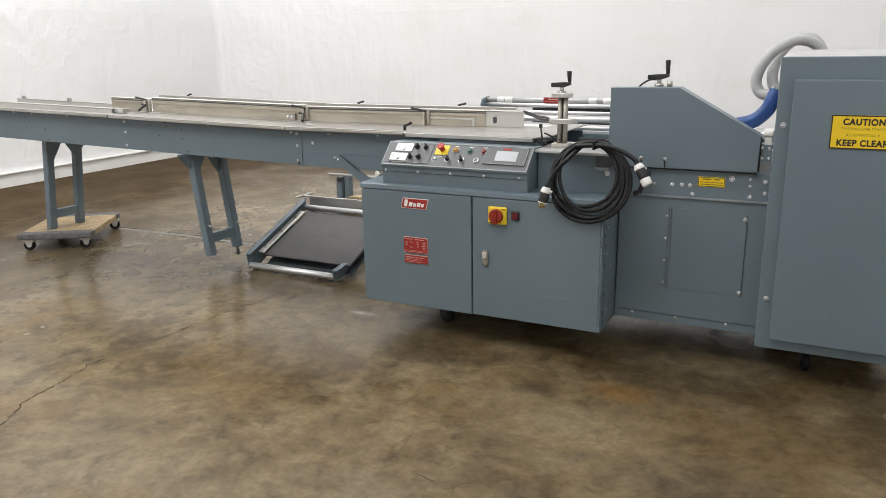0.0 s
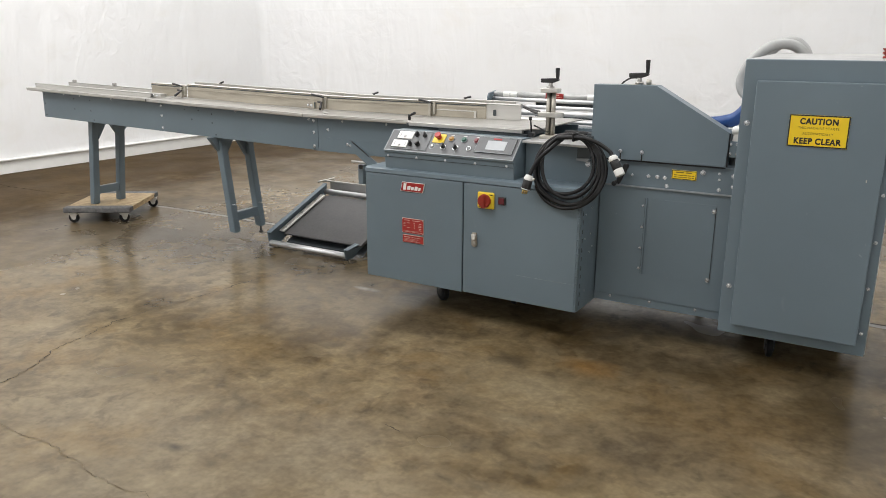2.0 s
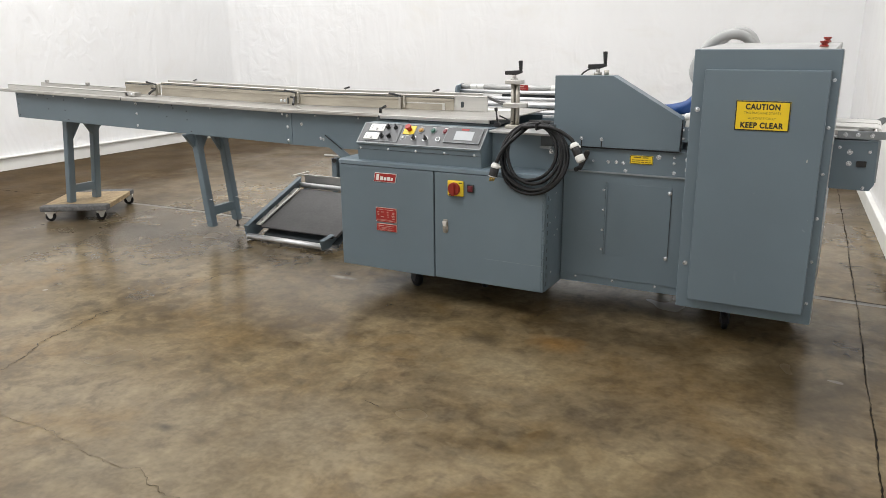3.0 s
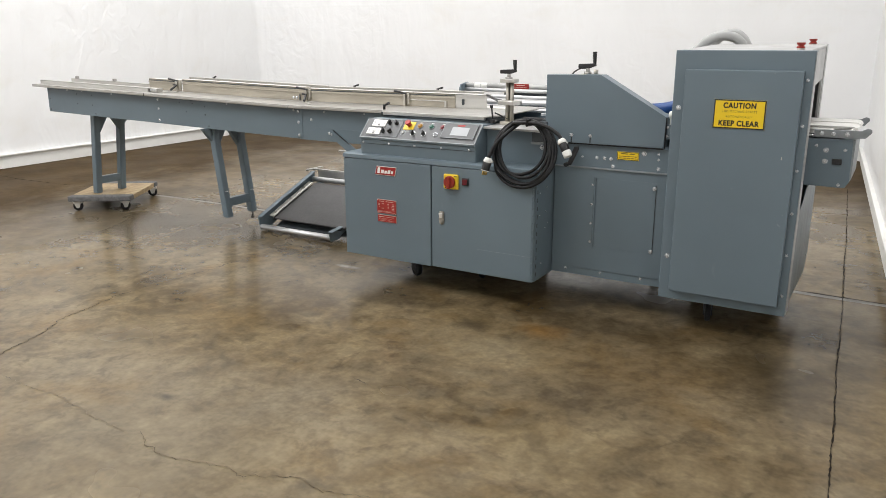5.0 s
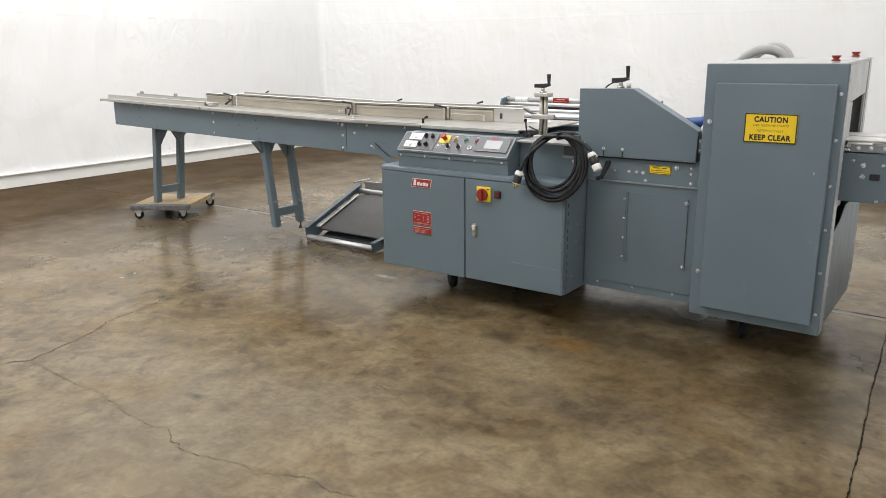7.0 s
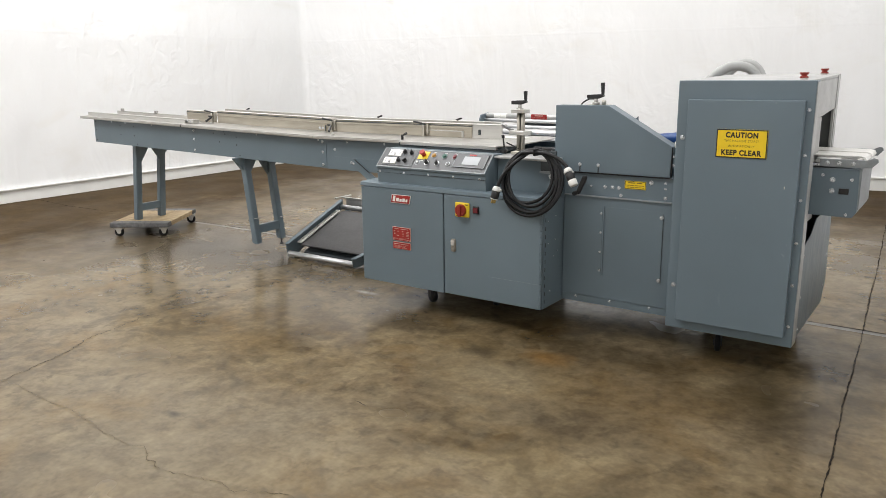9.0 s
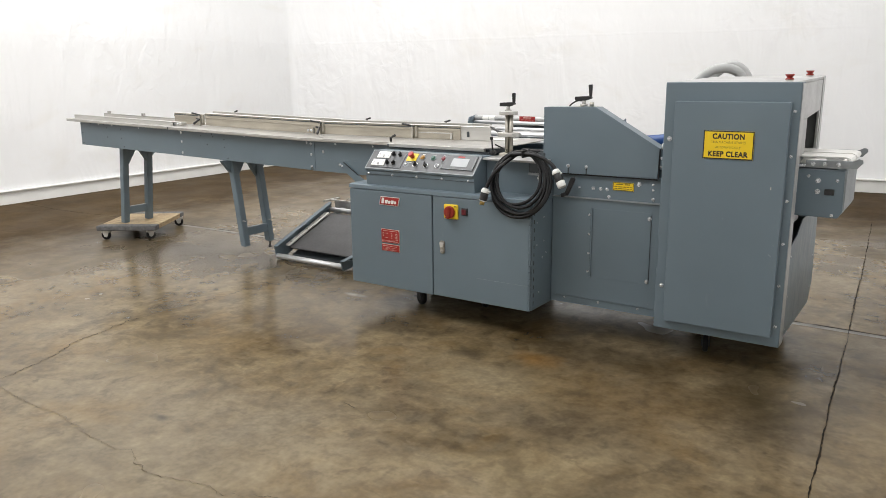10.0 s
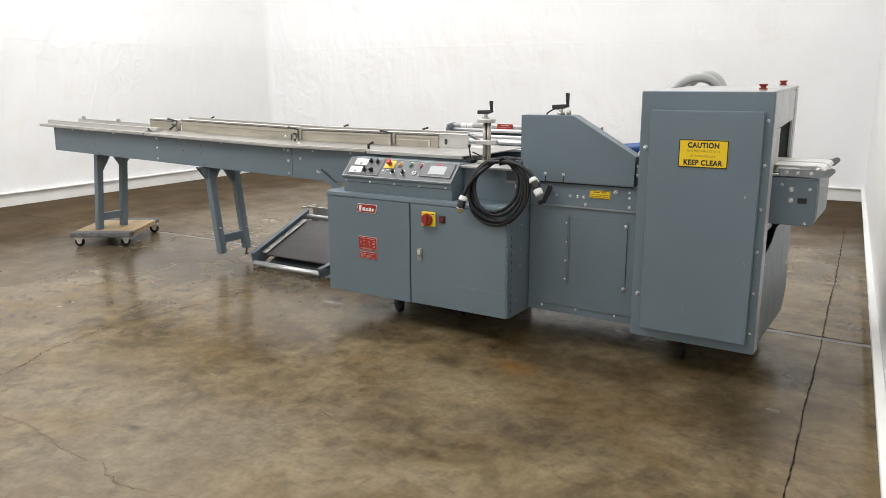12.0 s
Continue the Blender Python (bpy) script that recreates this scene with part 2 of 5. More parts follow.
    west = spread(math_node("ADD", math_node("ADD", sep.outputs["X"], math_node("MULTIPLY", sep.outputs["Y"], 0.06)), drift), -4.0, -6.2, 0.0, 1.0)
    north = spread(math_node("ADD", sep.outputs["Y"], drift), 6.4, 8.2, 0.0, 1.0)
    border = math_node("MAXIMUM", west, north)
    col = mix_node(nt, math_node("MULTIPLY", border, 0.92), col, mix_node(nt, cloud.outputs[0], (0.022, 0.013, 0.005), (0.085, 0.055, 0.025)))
    swirl = noise_node(nt, 15, 2, 0.5, flow, 0.4)
    wm2 = ramp_node(nt, swirl.outputs[0], [(0.34, (0.87, 0.87, 0.87)), (0.5, (1.0, 1.0, 1.0)), (0.66, (1.1, 1.1, 1.1))])
    col = mix_node(nt, 1.0, col, wm2.outputs[0], "MULTIPLY")
    fine = noise_node(nt, 45, 1.5, 0.5, pos)
    fm = ramp_node(nt, fine.outputs[0], [(0.3, (0.9, 0.9, 0.9)), (0.7, (1.08, 1.08, 1.08))])
    col = mix_node(nt, 1.0, col, fm.outputs[0], "MULTIPLY")
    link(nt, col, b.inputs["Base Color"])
    gl = noise_node(nt, 1.8, 2, 0.5, pos)
    # the same strip loses gloss so the far floor mirrors less wall light
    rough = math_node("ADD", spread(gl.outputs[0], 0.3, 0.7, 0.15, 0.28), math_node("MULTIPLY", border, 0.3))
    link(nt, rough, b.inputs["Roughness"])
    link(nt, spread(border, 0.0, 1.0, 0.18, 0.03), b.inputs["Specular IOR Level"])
    und = noise_node(nt, 3.0, 2, 0.4, pos)
    bump_node(nt, und.outputs[0], 0.04, 0.002, b)
    return m


def sheeting_material():
    """White plastic sheeting hung on the walls: soft folds, gathers at the seam, crumpled here and there, faintly glossy."""
    m, nt, b = nodes_of("white_plastic_sheeting")
    pos = place_node(nt)
    tint = noise_node(nt, 0.6, 5, 0.55, pos)
    r = ramp_node(nt, tint.outputs[0], [(0.3, (0.822, 0.825, 0.827)), (0.7, (0.868, 0.872, 0.876))])
    low = noise_node(nt, 1.1, 5, 0.6, place_node(nt, (1, 1, 1.6)), 0.5)
    lm = ramp_node(nt, low.outputs[0], [(0.56, (0, 0, 0)), (0.72, (0.4, 0.4, 0.4))])
    link(nt, mix_node(nt, lm.outputs[0], r.outputs[0], (0.775, 0.755, 0.71)), b.inputs["Base Color"])
    b.inputs["Roughness"].default_value = 0.42
    b.inputs["Specular IOR Level"].default_value = 0.4

    def times(x, y, op="MULTIPLY"):
        n = nt.nodes.new("ShaderNodeMath")
        n.operation = op
        for sock, v in zip(n.inputs, (x, y)):
            if isinstance(v, (int, float)):
                sock.default_value = v
            else:
                link(nt, v, sock)
        return n.outputs[0]

    drape = noise_node(nt, 1.3, 3, 0.5, place_node(nt, (1, 1, 0.22)), 0.4)
    slant = nt.nodes.new("ShaderNodeMapping")
    slant.inputs["Rotation"].default_value = (0, radians(32), radians(8))
    slant.inputs["Scale"].default_value = (1.0, 1.0, 0.3)
    link(nt, pos, slant.inputs["Vector"])
    diag = noise_node(nt, 2.6, 3, 0.5, slant.outputs[0], 0.8)
    crumple = noise_node(nt, 5.5, 2.5, 0.48, pos, 0.8)
    where = noise_node(nt, 0.75, 3, 0.5, pos)
    wr = ramp_node(nt, where.outputs[0], [(0.44, (0.06, 0.06, 0.06)), (0.62, (1, 1, 1))])
    sep = nt.nodes.new("ShaderNodeSeparateXYZ")
    link(nt, pos, sep.inputs[0])
    off = times(sep.outputs["Z"], 1.93, "SUBTRACT")
    near = times(2.718, times(times(off, off), -9.0), "POWER")
    gather = noise_node(nt, 3.6, 3, 0.45, place_node(nt, (1, 1, 0.5)), 0.5)
    total = times(times(drape.outputs[0], 1.5), times(diag.outputs[0], 1.3), "ADD")
    total = times(total, times(times(crumple.outputs[0], wr.outputs[0]), 0.75), "ADD")
    total = times(total, times(times(gather.outputs[0], near), 1.0), "ADD")
    bump_node(nt, total, 0.72, 0.03, b)
    return m


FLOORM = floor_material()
SHEET = sheeting_material()
TRIMM = plain("white_trim_paint", (0.78, 0.78, 0.75), 0.5, 0, 0.04, 4)
CEILM = plain("white_ceiling", (0.8, 0.8, 0.78), 0.8, 0, 0.03, 2)


# ---- mesh builders: all take world places ----
def box_bm(x0, x1, y0, y1, z0, z1, bevel=0.003):
    bm = bmesh.new()
    bmesh.ops.create_cube(bm, size=1)
    for v in bm.verts:
        v.co = Vector(((x0 + x1) / 2 + v.co.x * (x1 - x0), (y0 + y1) / 2 + v.co.y * (y1 - y0), (z0 + z1) / 2 + v.co.z * (z1 - z0)))
    if bevel:
        bmesh.ops.bevel(bm, geom=bm.edges[:], offset=bevel, segments=2, affect="EDGES", profile=0.5)
    return bm


def cyl_bm(a, b, r, n=20, r2=None, bevel=0.0):
    a, b = Vector(a), Vector(b)
    bm = bmesh.new()
    bmesh.ops.create_cone(bm, cap_ends=True, segments=n, radius1=r, radius2=r if r2 is None else r2, depth=(b - a).length)
    if bevel:
        es = [e for e in bm.edges if len(e.link_faces) == 2 and any(len(f.verts) > 4 for f in e.link_faces)]
        bmesh.ops.bevel(bm, geom=es, offset=bevel, segments=2, affect="EDGES", profile=0.5)
    q = (b - a).to_track_quat("Z", "Y").to_matrix().to_4x4()
    bm.transform(Matrix.Translation((a + b) / 2) @ q)
    for f in bm.faces:
        f.smooth = len(f.verts) == 4
    return bm


def prism_bm(profile, axis, lo, hi, bevel=0.002):
    """A flat outline pushed along x, y or z; the outline is given in the two other axes, in order."""
    bm = bmesh.new()

    def at(u, v, w):
        return {"x": (w, u, v), "y": (u, w, v), "z": (u, v, w)}[axis]
    a = [bm.verts.new(at(u, v, lo)) for u, v in profile]
    b = [bm.verts.new(at(u, v, hi)) for u, v in profile]
    n = len(profile)
    bm.faces.new(a)
    bm.faces.new(b[::-1])
    for i in range(n):
        bm.faces.new((a[i], b[i], b[(i + 1) % n], a[(i + 1) % n]))
    bmesh.ops.recalc_face_normals(bm, faces=bm.faces[:])
    if bevel:
        bmesh.ops.bevel(bm, geom=bm.edges[:], offset=bevel, segments=2, affect="EDGES", profile=0.5)
    return bm


def tube_bm(points, r, n=12, closed=False, ripple=0.0, pitch=0.012):
    """A round tube along a line; ripple gives the rings of a corrugated hose."""
    pts = [Vector(p) for p in points]
    bm = bmesh.new()
    rings = []
    count = len(pts)
    up = Vector((0.13, 0.31, 0.94))
    run = 0.0
    for i, p in enumerate(pts):
        a = pts[i - 1] if (i > 0 or closed) else p
        b = pts[(i + 1) % count] if (i < count - 1 or closed) else p
        t = (b - a).normalized()
        s = t.cross(up).normalized()
        u = s.cross(t).normalized()
        up = u
        if i:
            run += (p - pts[i - 1]).length
        rr = r * (1 + ripple * math.sin(run / pitch * 2 * math.pi))
        rings.append([bm.verts.new(p + rr * (math.cos(k * 2 * math.pi / n) * s + math.sin(k * 2 * math.pi / n) * u)) for k in range(n)])
    for i in range(count - (0 if closed else 1)):
        A, B = rings[i], rings[(i + 1) % count]
        for k in range(n):
            bm.faces.new((A[k], A[(k + 1) % n], B[(k + 1) % n], B[k])).smooth = True
    if not closed:
        bm.faces.new(rings[0][::-1])
        bm.faces.new(rings[-1])
    bmesh.ops.recalc_face_normals(bm, faces=bm.faces[:])
    return bm


def spline(points, steps=10):
    """A smooth line through a few places."""
    p = [Vector(q) for q in points]
    p = [2 * p[0] - p[1]] + p + [2 * p[-1] - p[-2]]
    out = []
    for i in range(1, len(p) - 2):
        for k in range(steps):
            t = k / steps
            out.append(0.5 * ((2 * p[i]) + (p[i + 1] - p[i - 1]) * t + (2 * p[i - 1] - 5 * p[i] + 4 * p[i + 1] - p[i + 2]) * t * t + (3 * p[i] - p[i - 1] - 3 * p[i + 1] + p[i + 2]) * t ** 3))
    out.append(p[-2])
    return out


def join_bm(*bms):
    out = bmesh.new()
    tmp = bpy.data.meshes.new("tmp")
    for bm in bms:
        bm.to_mesh(tmp)
        out.from_mesh(tmp)
        bm.free()
    bpy.data.meshes.remove(tmp)
    return out


origin = {}


def thing(name, at, label, category, group="", kind="", shift=(0, 0, 0)):
    """A thing's Empty. Its parts are built round the place at; shift moves the whole thing from there."""
    ob = new(name)
    origin[ob.name] = Vector(at)
    ob.location = Vector(at) + Vector(shift)
    ob.empty_display_size = 0.05
    return tagged(ob, label, category, group, kind)


def root_of(ob):
    while ob.parent:
        ob = ob.parent
    return ob


def part(name, bm, material, parent, label=""):
    """One mesh object under a thing or a part; its mesh is given in world places."""
    me = bpy.data.meshes.new(name)
    r = root_of(parent)
    bm.transform(Matrix.Translation(-origin[r.name]))
    bm.to_mesh(me)
    bm.free()
    me.materials.append(material)
    ob = new(name, me)
    ob.parent = parent
    return tagged(ob, label)


def single(name, bm, material, label="", category="", kind="", group=""):
    me = bpy.data.meshes.new(name)
    bm.to_mesh(me)
    bm.free()
    me.materials.append(material)
    return tagged(new(name, me), label, category, group, kind)


shared = {}


def stud(name, key, make, material, parent, at, turn=None, label=""):
    """A small repeated piece on shared mesh data, at a world place. The mesh faces -y."""
    if key not in shared:
        me = bpy.data.meshes.new(name)
        bm = make()
        bm.to_mesh(me)
        bm.free()
        me.materials.append(material)
        shared[key] = me
    ob = new(name, shared[key])
    ob.parent = parent
    m = Matrix.Translation(Vector(at) - origin[root_of(parent).name])
    ob.matrix_basis = m @ turn if turn else m
    return tagged(ob, label)


def bolt(parent, x, y, z, r=0.008, turn=None):
    def make():
        return join_bm(cyl_bm((0, 0.001, 0), (0, -0.002, 0), r * 1.1, 14), cyl_bm((0, -0.002, 0), (0, -r * 0.5, 0), r * 0.92, 12, r * 0.8), cyl_bm((0, -r * 0.5, 0), (0, -r * 0.75, 0), r * 0.8, 12, r * 0.45))
    return stud("bolt", ("bolt", r), make, BOLTM, parent, (x, y, z), turn)


def text_bm(words, size, x, y, z, width=None, thick=0.0):
    """Upright words that face -y, centred on x, with z at the middle of the capitals."""
    cu = bpy.data.curves.new("words", "FONT")
    cu.body, cu.size, cu.align_x, cu.align_y = words, size, "CENTER", "CENTER"
    cu.offset = thick
    cu.space_character = 1.12
    ob = bpy.data.objects.new("words", cu)
    scene.collection.objects.link(ob)
    bpy.context.view_layer.update()
    me = bpy.data.meshes.new_from_object(ob.evaluated_get(bpy.context.evaluated_depsgraph_get()))
    bm = bmesh.new()
    bm.from_mesh(me)
    bpy.data.objects.remove(ob)
    bpy.data.curves.remove(cu)
    bpy.data.meshes.remove(me)
    xs = [v.co.x for v in bm.verts]
    k = width / (max(xs) - min(xs)) if width else 1.0
    bm.transform(Matrix.Translation((x, y, z)) @ pose(0, 0, 0, 90) @ Matrix.Diagonal((k, 1, 1, 1)))
    return bm


def bars_bm(bars, y):
    """Flat printed bars that face -y: (x0, x1, z0, z1) each."""
    bm = bmesh.new()
    for x0, x1, z0, z1 in bars:
        bm.faces.new([bm.verts.new(p) for p in ((x0, y, z0), (x1, y, z0), (x1, y, z1), (x0, y, z1))])
    return bm


# ---- the room ----
def wall_line(name, p, q, z0, z1, thick, material, label, side=1):
    """An upright slab along the line p to q, thickened away from the room."""
    p, q = Vector((*p, 0)), Vector((*q, 0))
    d = (q - p).normalized()
    n = Vector((-d.y, d.x, 0)) * thick * side
    return single(name, prism_bm([(v.x, v.y) for v in (p, q, q + n, p + n)], "z", z0, z1, 0), material, label, "wall", "structure")


LB, LF = (-8.15, 8.86), (-7.78, -5.0)
RB, RF = (0.43, 9.93), (1.67, -5.0)
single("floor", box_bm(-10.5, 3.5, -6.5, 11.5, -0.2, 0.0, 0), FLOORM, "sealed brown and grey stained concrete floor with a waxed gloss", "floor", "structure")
single("ceiling", box_bm(-10.5, 3.5, -6.5, 11.5, 6.6, 6.7, 0), CEILM, "plain white ceiling over the room", "ceiling", "structure")
wall_line("wall_west", LF, LB, 0, 6.6, 0.12, SHEET, "wall hung with crinkled white plastic sheeting", 1)
wall_line("wall_north", LB, RB, 0, 6.6, 0.12, SHEET, "wall hung with crinkled white plastic sheeting", 1)
wall_line("wall_east", RB, RF, 0, 6.6, 0.12, SHEET, "wall hung with crinkled white plastic sheeting", 1)
wall_line("wall_south", RF, LF, 0, 6.6, 0.12, SHEET, "plain white wall that closes the room", 1)


def corner_drape(c, p, q, r):
    """Sheeting that hangs in a soft curve across the inside corner c, between the walls towards p and q."""
    c = Vector(c)
    u, v = (Vector(p) - c).normalized(), (Vector(q) - c).normalized()
    a = [c + u * r * (1 - math.sin(k * math.pi / 20)) + v * r * (1 - math.cos(k * math.pi / 20)) for k in range(11)]
    return single("trim", prism_bm([tuple(c), *(tuple(w) for w in a)], "z", 0.167, 6.59, 0), SHEET, "white sheeting draped softly round the room's corner", "trim", "structure")


corner_drape(LB, LF, RB, 0.1)


def baseboard(p, q):
    a, b = Vector((*p, 0)), Vector((*q, 0))
    d = (b - a).normalized()
    n = Vector((d.y, -d.x, 0))
    def strip(t, z0, z1, bev):
        return prism_bm([(v.x, v.y) for v in (a, b, b + n * t, a + n * t)], "z", z0, z1, bev)
    bm = join_bm(strip(0.02, 0.002, 0.142, 0.002), strip(0.042, 0.142, 0.166, 0.008))
    return single("baseboard", bm, TRIMM, "white painted baseboard with a rounded cap rail", "baseboard", "structure")


baseboard(LF, LB)
baseboard(LB, RB)
baseboard(RB, RF)


def seam(p, q, z):
    a, b = Vector((*p, 0)), Vector((*q, 0))
    d = (b - a).normalized()
    n = Vector((d.y, -d.x, 0))
    rng = random.Random(5)
    bm = bmesh.new()
    rows = []
    for i in range(61):
        c = a + (b - a) * (i / 60)
        dz = rng.uniform(-0.006, 0.006)
        rows.append([bm.verts.new(c + n * o + Vector((0, 0, z + dz + h))) for o, h in ((0.0003, -0.02), (0.0010, -0.01), (0.0010, 0.006), (0.0003, 0.02))])
    for r0, r1 in zip(rows, rows[1:]):
        for k in range(3):
            bm.faces.new((r0[k], r1[k], r1[k + 1], r0[k + 1]))
    return single("trim", bm, SHEET, "taped horizontal seam in the white sheeting", "trim", "structure")


seam(LF, LB, 1.93)
seam(LB, RB, 1.91)


def ribbon(name, points, width, material, label, jitter=0.0, z=0.0012, step=0.03, seed=1, fade=False):
    """A narrow irregular strip on the floor."""
    rng = random.Random(seed)
    line = []
    for (x0, y0), (x1, y1) in zip(points, points[1:]):
        n = max(1, int(math.hypot(x1 - x0, y1 - y0) / step))
        line += [(x0 + (x1 - x0) * i / n, y0 + (y1 - y0) * i / n) for i in range(n)]
    line.append(points[-1])
    bm = bmesh.new()
    prev, off = None, 0.0
    for i, (x, y) in enumerate(line):
        a, b = line[max(0, i - 1)], line[min(len(line) - 1, i + 1)]
        d = Vector((b[0] - a[0], b[1] - a[1], 0)).normalized()
        n = Vector((-d.y, d.x, 0))
        off = 0.7 * off + rng.uniform(-jitter, jitter)
        w = width * (rng.choice((0.3, 0.4, 0.5, 0.75, 1.0, 1.4)) if jitter else 1)
        c = Vector((x, y, z)) + n * (off + rng.uniform(-jitter, jitter) * 0.5)
        pair = (bm.verts.new(c + n * w / 2), bm.verts.new(c - n * w / 2))
        if prev:
            bm.faces.new((prev[0], prev[1], pair[1], pair[0]))
        prev = pair
    bmesh.ops.recalc_face_normals(bm, faces=bm.faces[:])
    for f in bm.faces:
        if f.normal.z < 0:
            f.normal_flip()
    return single(name, bm, material, label, "floor mark", "structure")


ribbon("trim", [(-5.3, 4.294), (-5.06, 4.314), (-4.4, 4.339), (1.02, 4.262)], 0.048, JOINT, "grey filled control joint in the concrete")
ribbon("trim", [(-8.02, 4.2), (-7.2, 4.14), (-6.74, 4.17), (-5.9, 4.26), (-5.06, 4.341), (-4.4, 4.365), (1.02, 4.289)], 0.011, CRACK, "dark edge of the control joint", 0.002, 0.0022, 0.05, 3)
ribbon("trim", [(0.42, 7.9), (0.48, 6.95), (0.55, 5.85), (0.60, 4.88), (0.64, 4.27), (0.67, 3.69), (0.69, 3.23), (0.72, 2.74), (0.74, 2.36), (0.80, 1.2)], 0.0066, CRACK, "dark saw-cut joint in the concrete", 0.0022, 0.0024, 0.02, 4)
ribbon("trim", [(-2.78, 0.6), (-2.71, 0.9), (-2.75, 1.17), (-2.69, 1.264), (-2.70, 1.39), (-2.80, 1.69), (-2.88, 1.80), (-2.92, 1.98), (-2.98, 2.24), (-2.96, 2.42), (-2.92, 2.68), (-2.90, 2.89), (-2.89, 3.08), (-2.85, 3.31), (-2.81, 3.55), (-2.72, 4.1)], 0.0066, CRACKA, "wandering crack in the concrete", 0.009, 0.0012, 0.014, 7)
ribbon("trim", [(-2.69, 1.264), (-2.5, 1.27), (-2.28, 1.26), (-2.04, 1.27), (-1.93, 1.25), (-1.78, 1.23), (-1.67, 1.22), (-1.52, 1.24), (-1.40, 1.19), (-1.30, 1.17), (-1.16, 1.21), (-1.07, 1.23), (-0.98, 1.22), (-0.84, 1.29), (-0.77, 1.32), (-0.68, 1.30), (-0.56, 1.33), (-0.4, 1.36)], 0.0032, CRACKB, "thin wandering crack in the concrete", 0.007, 0.0016, 0.012, 9)
ribbon("trim", [(-1.112, 2.034), (-1.04, 2.02), (-0.985, 2.003)], 0.005, CRACKB, "short dark scratch in the concrete", 0.003, 0.0012, 0.015, 10)


# ---- casters ----
def caster_bm_parts(parent, x, y, top, r, turn, metal=None):
    """A swivel caster: wheel with hub, fork and top plate."""
    c, s = math.cos(radians(turn)), math.sin(radians(turn))
    ax = Vector((c, s, 0))
    rise = root_of(parent).location.z - origin[root_of(parent).name].z
    ctr = Vector((x, y, r - rise))
    w = r * 0.6
    wheel = part("wheel", cyl_bm(ctr - ax * w / 2, ctr + ax * w / 2, r, 24, None, r * 0.18), RUBBER, parent)
    part("hub", cyl_bm(ctr - ax * (w / 2 + 0.002), ctr + ax * (w / 2 + 0.002), r * 0.45, 14), metal or FORK, wheel)
    cheeks = []
    up = top - r + rise - 0.004
    for k in (-1, 1):
        o = ctr + ax * k * (w / 2 + 0.006)
        bm = prism_bm([(-r * 0.3, -r * 0.3), (r * 0.3, -r * 0.3), (r * 0.42, 0.0), (r * 0.85, up), (-r * 0.85, up), (-r * 0.42, 0.0)], "x", -0.0018, 0.0018, 0.0006)
        bm.transform(Matrix.Translation(o) @ Matrix.Rotation(radians(turn), 4, "Z"))
        cheeks.append(bm)
    crown = box_bm(-w / 2 - 0.008, w / 2 + 0.008, -r * 0.85, r * 0.85, -0.016, -0.004, 0.002)
    plate = join_bm(crown, box_bm(-w / 2 - 0.02, w / 2 + 0.02, -r * 0.9, r * 0.9, 0, 0.005, 0.001))
    plate.transform(Matrix.Translation((x, y, top - 0.005)) @ Matrix.Rotation(radians(turn), 4, "Z"))
    part("caster_fork", join_bm(*cheeks, plate), metal or FORK, parent)


# ---- control cabinet ----
cab = thing("control_cabinet", (-1.41, 3.4, 0.157), "grey-blue painted steel control cabinet with two closed doors on casters", "cabinet", shift=(-0.004, 0, 0.004))
part("body", box_bm(-2.035, -0.785, 3.205, 3.61, 0.160, 0.748, 0.004), PAINT, cab)
part("lid", prism_bm([(3.184, 0.7475), (3.187, 0.769), (3.205, 0.7745), (3.61, 0.776), (3.61, 0.750), (3.206, 0.7475)], "x", -2.04, -0.782, 0.002), PAINT, cab)
ld = part("door", box_bm(-2.035, -1.4235, 3.186, 3.206, 0.157, 0.744, 0.004), PAINT, cab)
rd = part("door", box_bm(-1.4155, -0.797, 3.186, 3.206, 0.160, 0.744, 0.004), PAINT, cab)
for i in range(16):
    stud("hinge_knuckle", "knuckle", lambda: box_bm(-0.00475, 0.00475, -0.004, 0.004, -0.016, 0.016, 0.0015), PAINT, rd, (-0.79175, 3.188, 0.179 + i * 0.0365))
for i in range(12):
    stud("hinge_slot", "hslot", lambda: box_bm(-0.001, 0.001, -0.0025, 0.0025, -0.011, 0.011, 0), PRINTBLACK, cab, (-0.7845, 3.222, 0.2 + i * 0.045))
for sx, sz in ((3.25, 0.64), (3.33, 0.66), (3.25, 0.52), (3.33, 0.53), (3.36, 0.46), (3.32, 0.44), (3.28, 0.25)):
    stud("screw", "sidescrew", lambda: cyl_bm((0.001, 0, 0), (-0.003, 0, 0), 0.004, 10), BOLTM, cab, (-0.783, sx, sz), Matrix.Rotation(math.pi, 4, "Z"))


def plate_y(name, x0, x1, z0, z1, y, material, parent, label="", d=0.004, bevel=0.001):
    return part(name, box_bm(x0, x1, y - d, y + 0.001, z0, z1, bevel), material, parent, label)


# maker's plate: white shapes on red
def slant_bm(x0, x1, z0, z1, y, lean):
    """A flat printed shape that leans to the right and faces -y."""
    bm = bmesh.new()
    bm.faces.new([bm.verts.new(p) for p in ((x0, y, z0), (x1, y, z0), (x1 + lean, y, z1), (x0 + lean, y, z1))])
    return bm


logo = part("name_plate", prism_bm([(-1.803, 0.662), (-1.662, 0.662), (-1.650, 0.713), (-1.792, 0.713)], "y", 3.182, 3.187, 0.0006), PRINTWHITE, ld, "small red name plate with a white mark")
part("plate_field", prism_bm([(-1.800, 0.6645), (-1.6645, 0.6645), (-1.6535, 0.7105), (-1.7895, 0.7105)], "y", 3.181, 3.1825, 0), REDPLATE, logo)
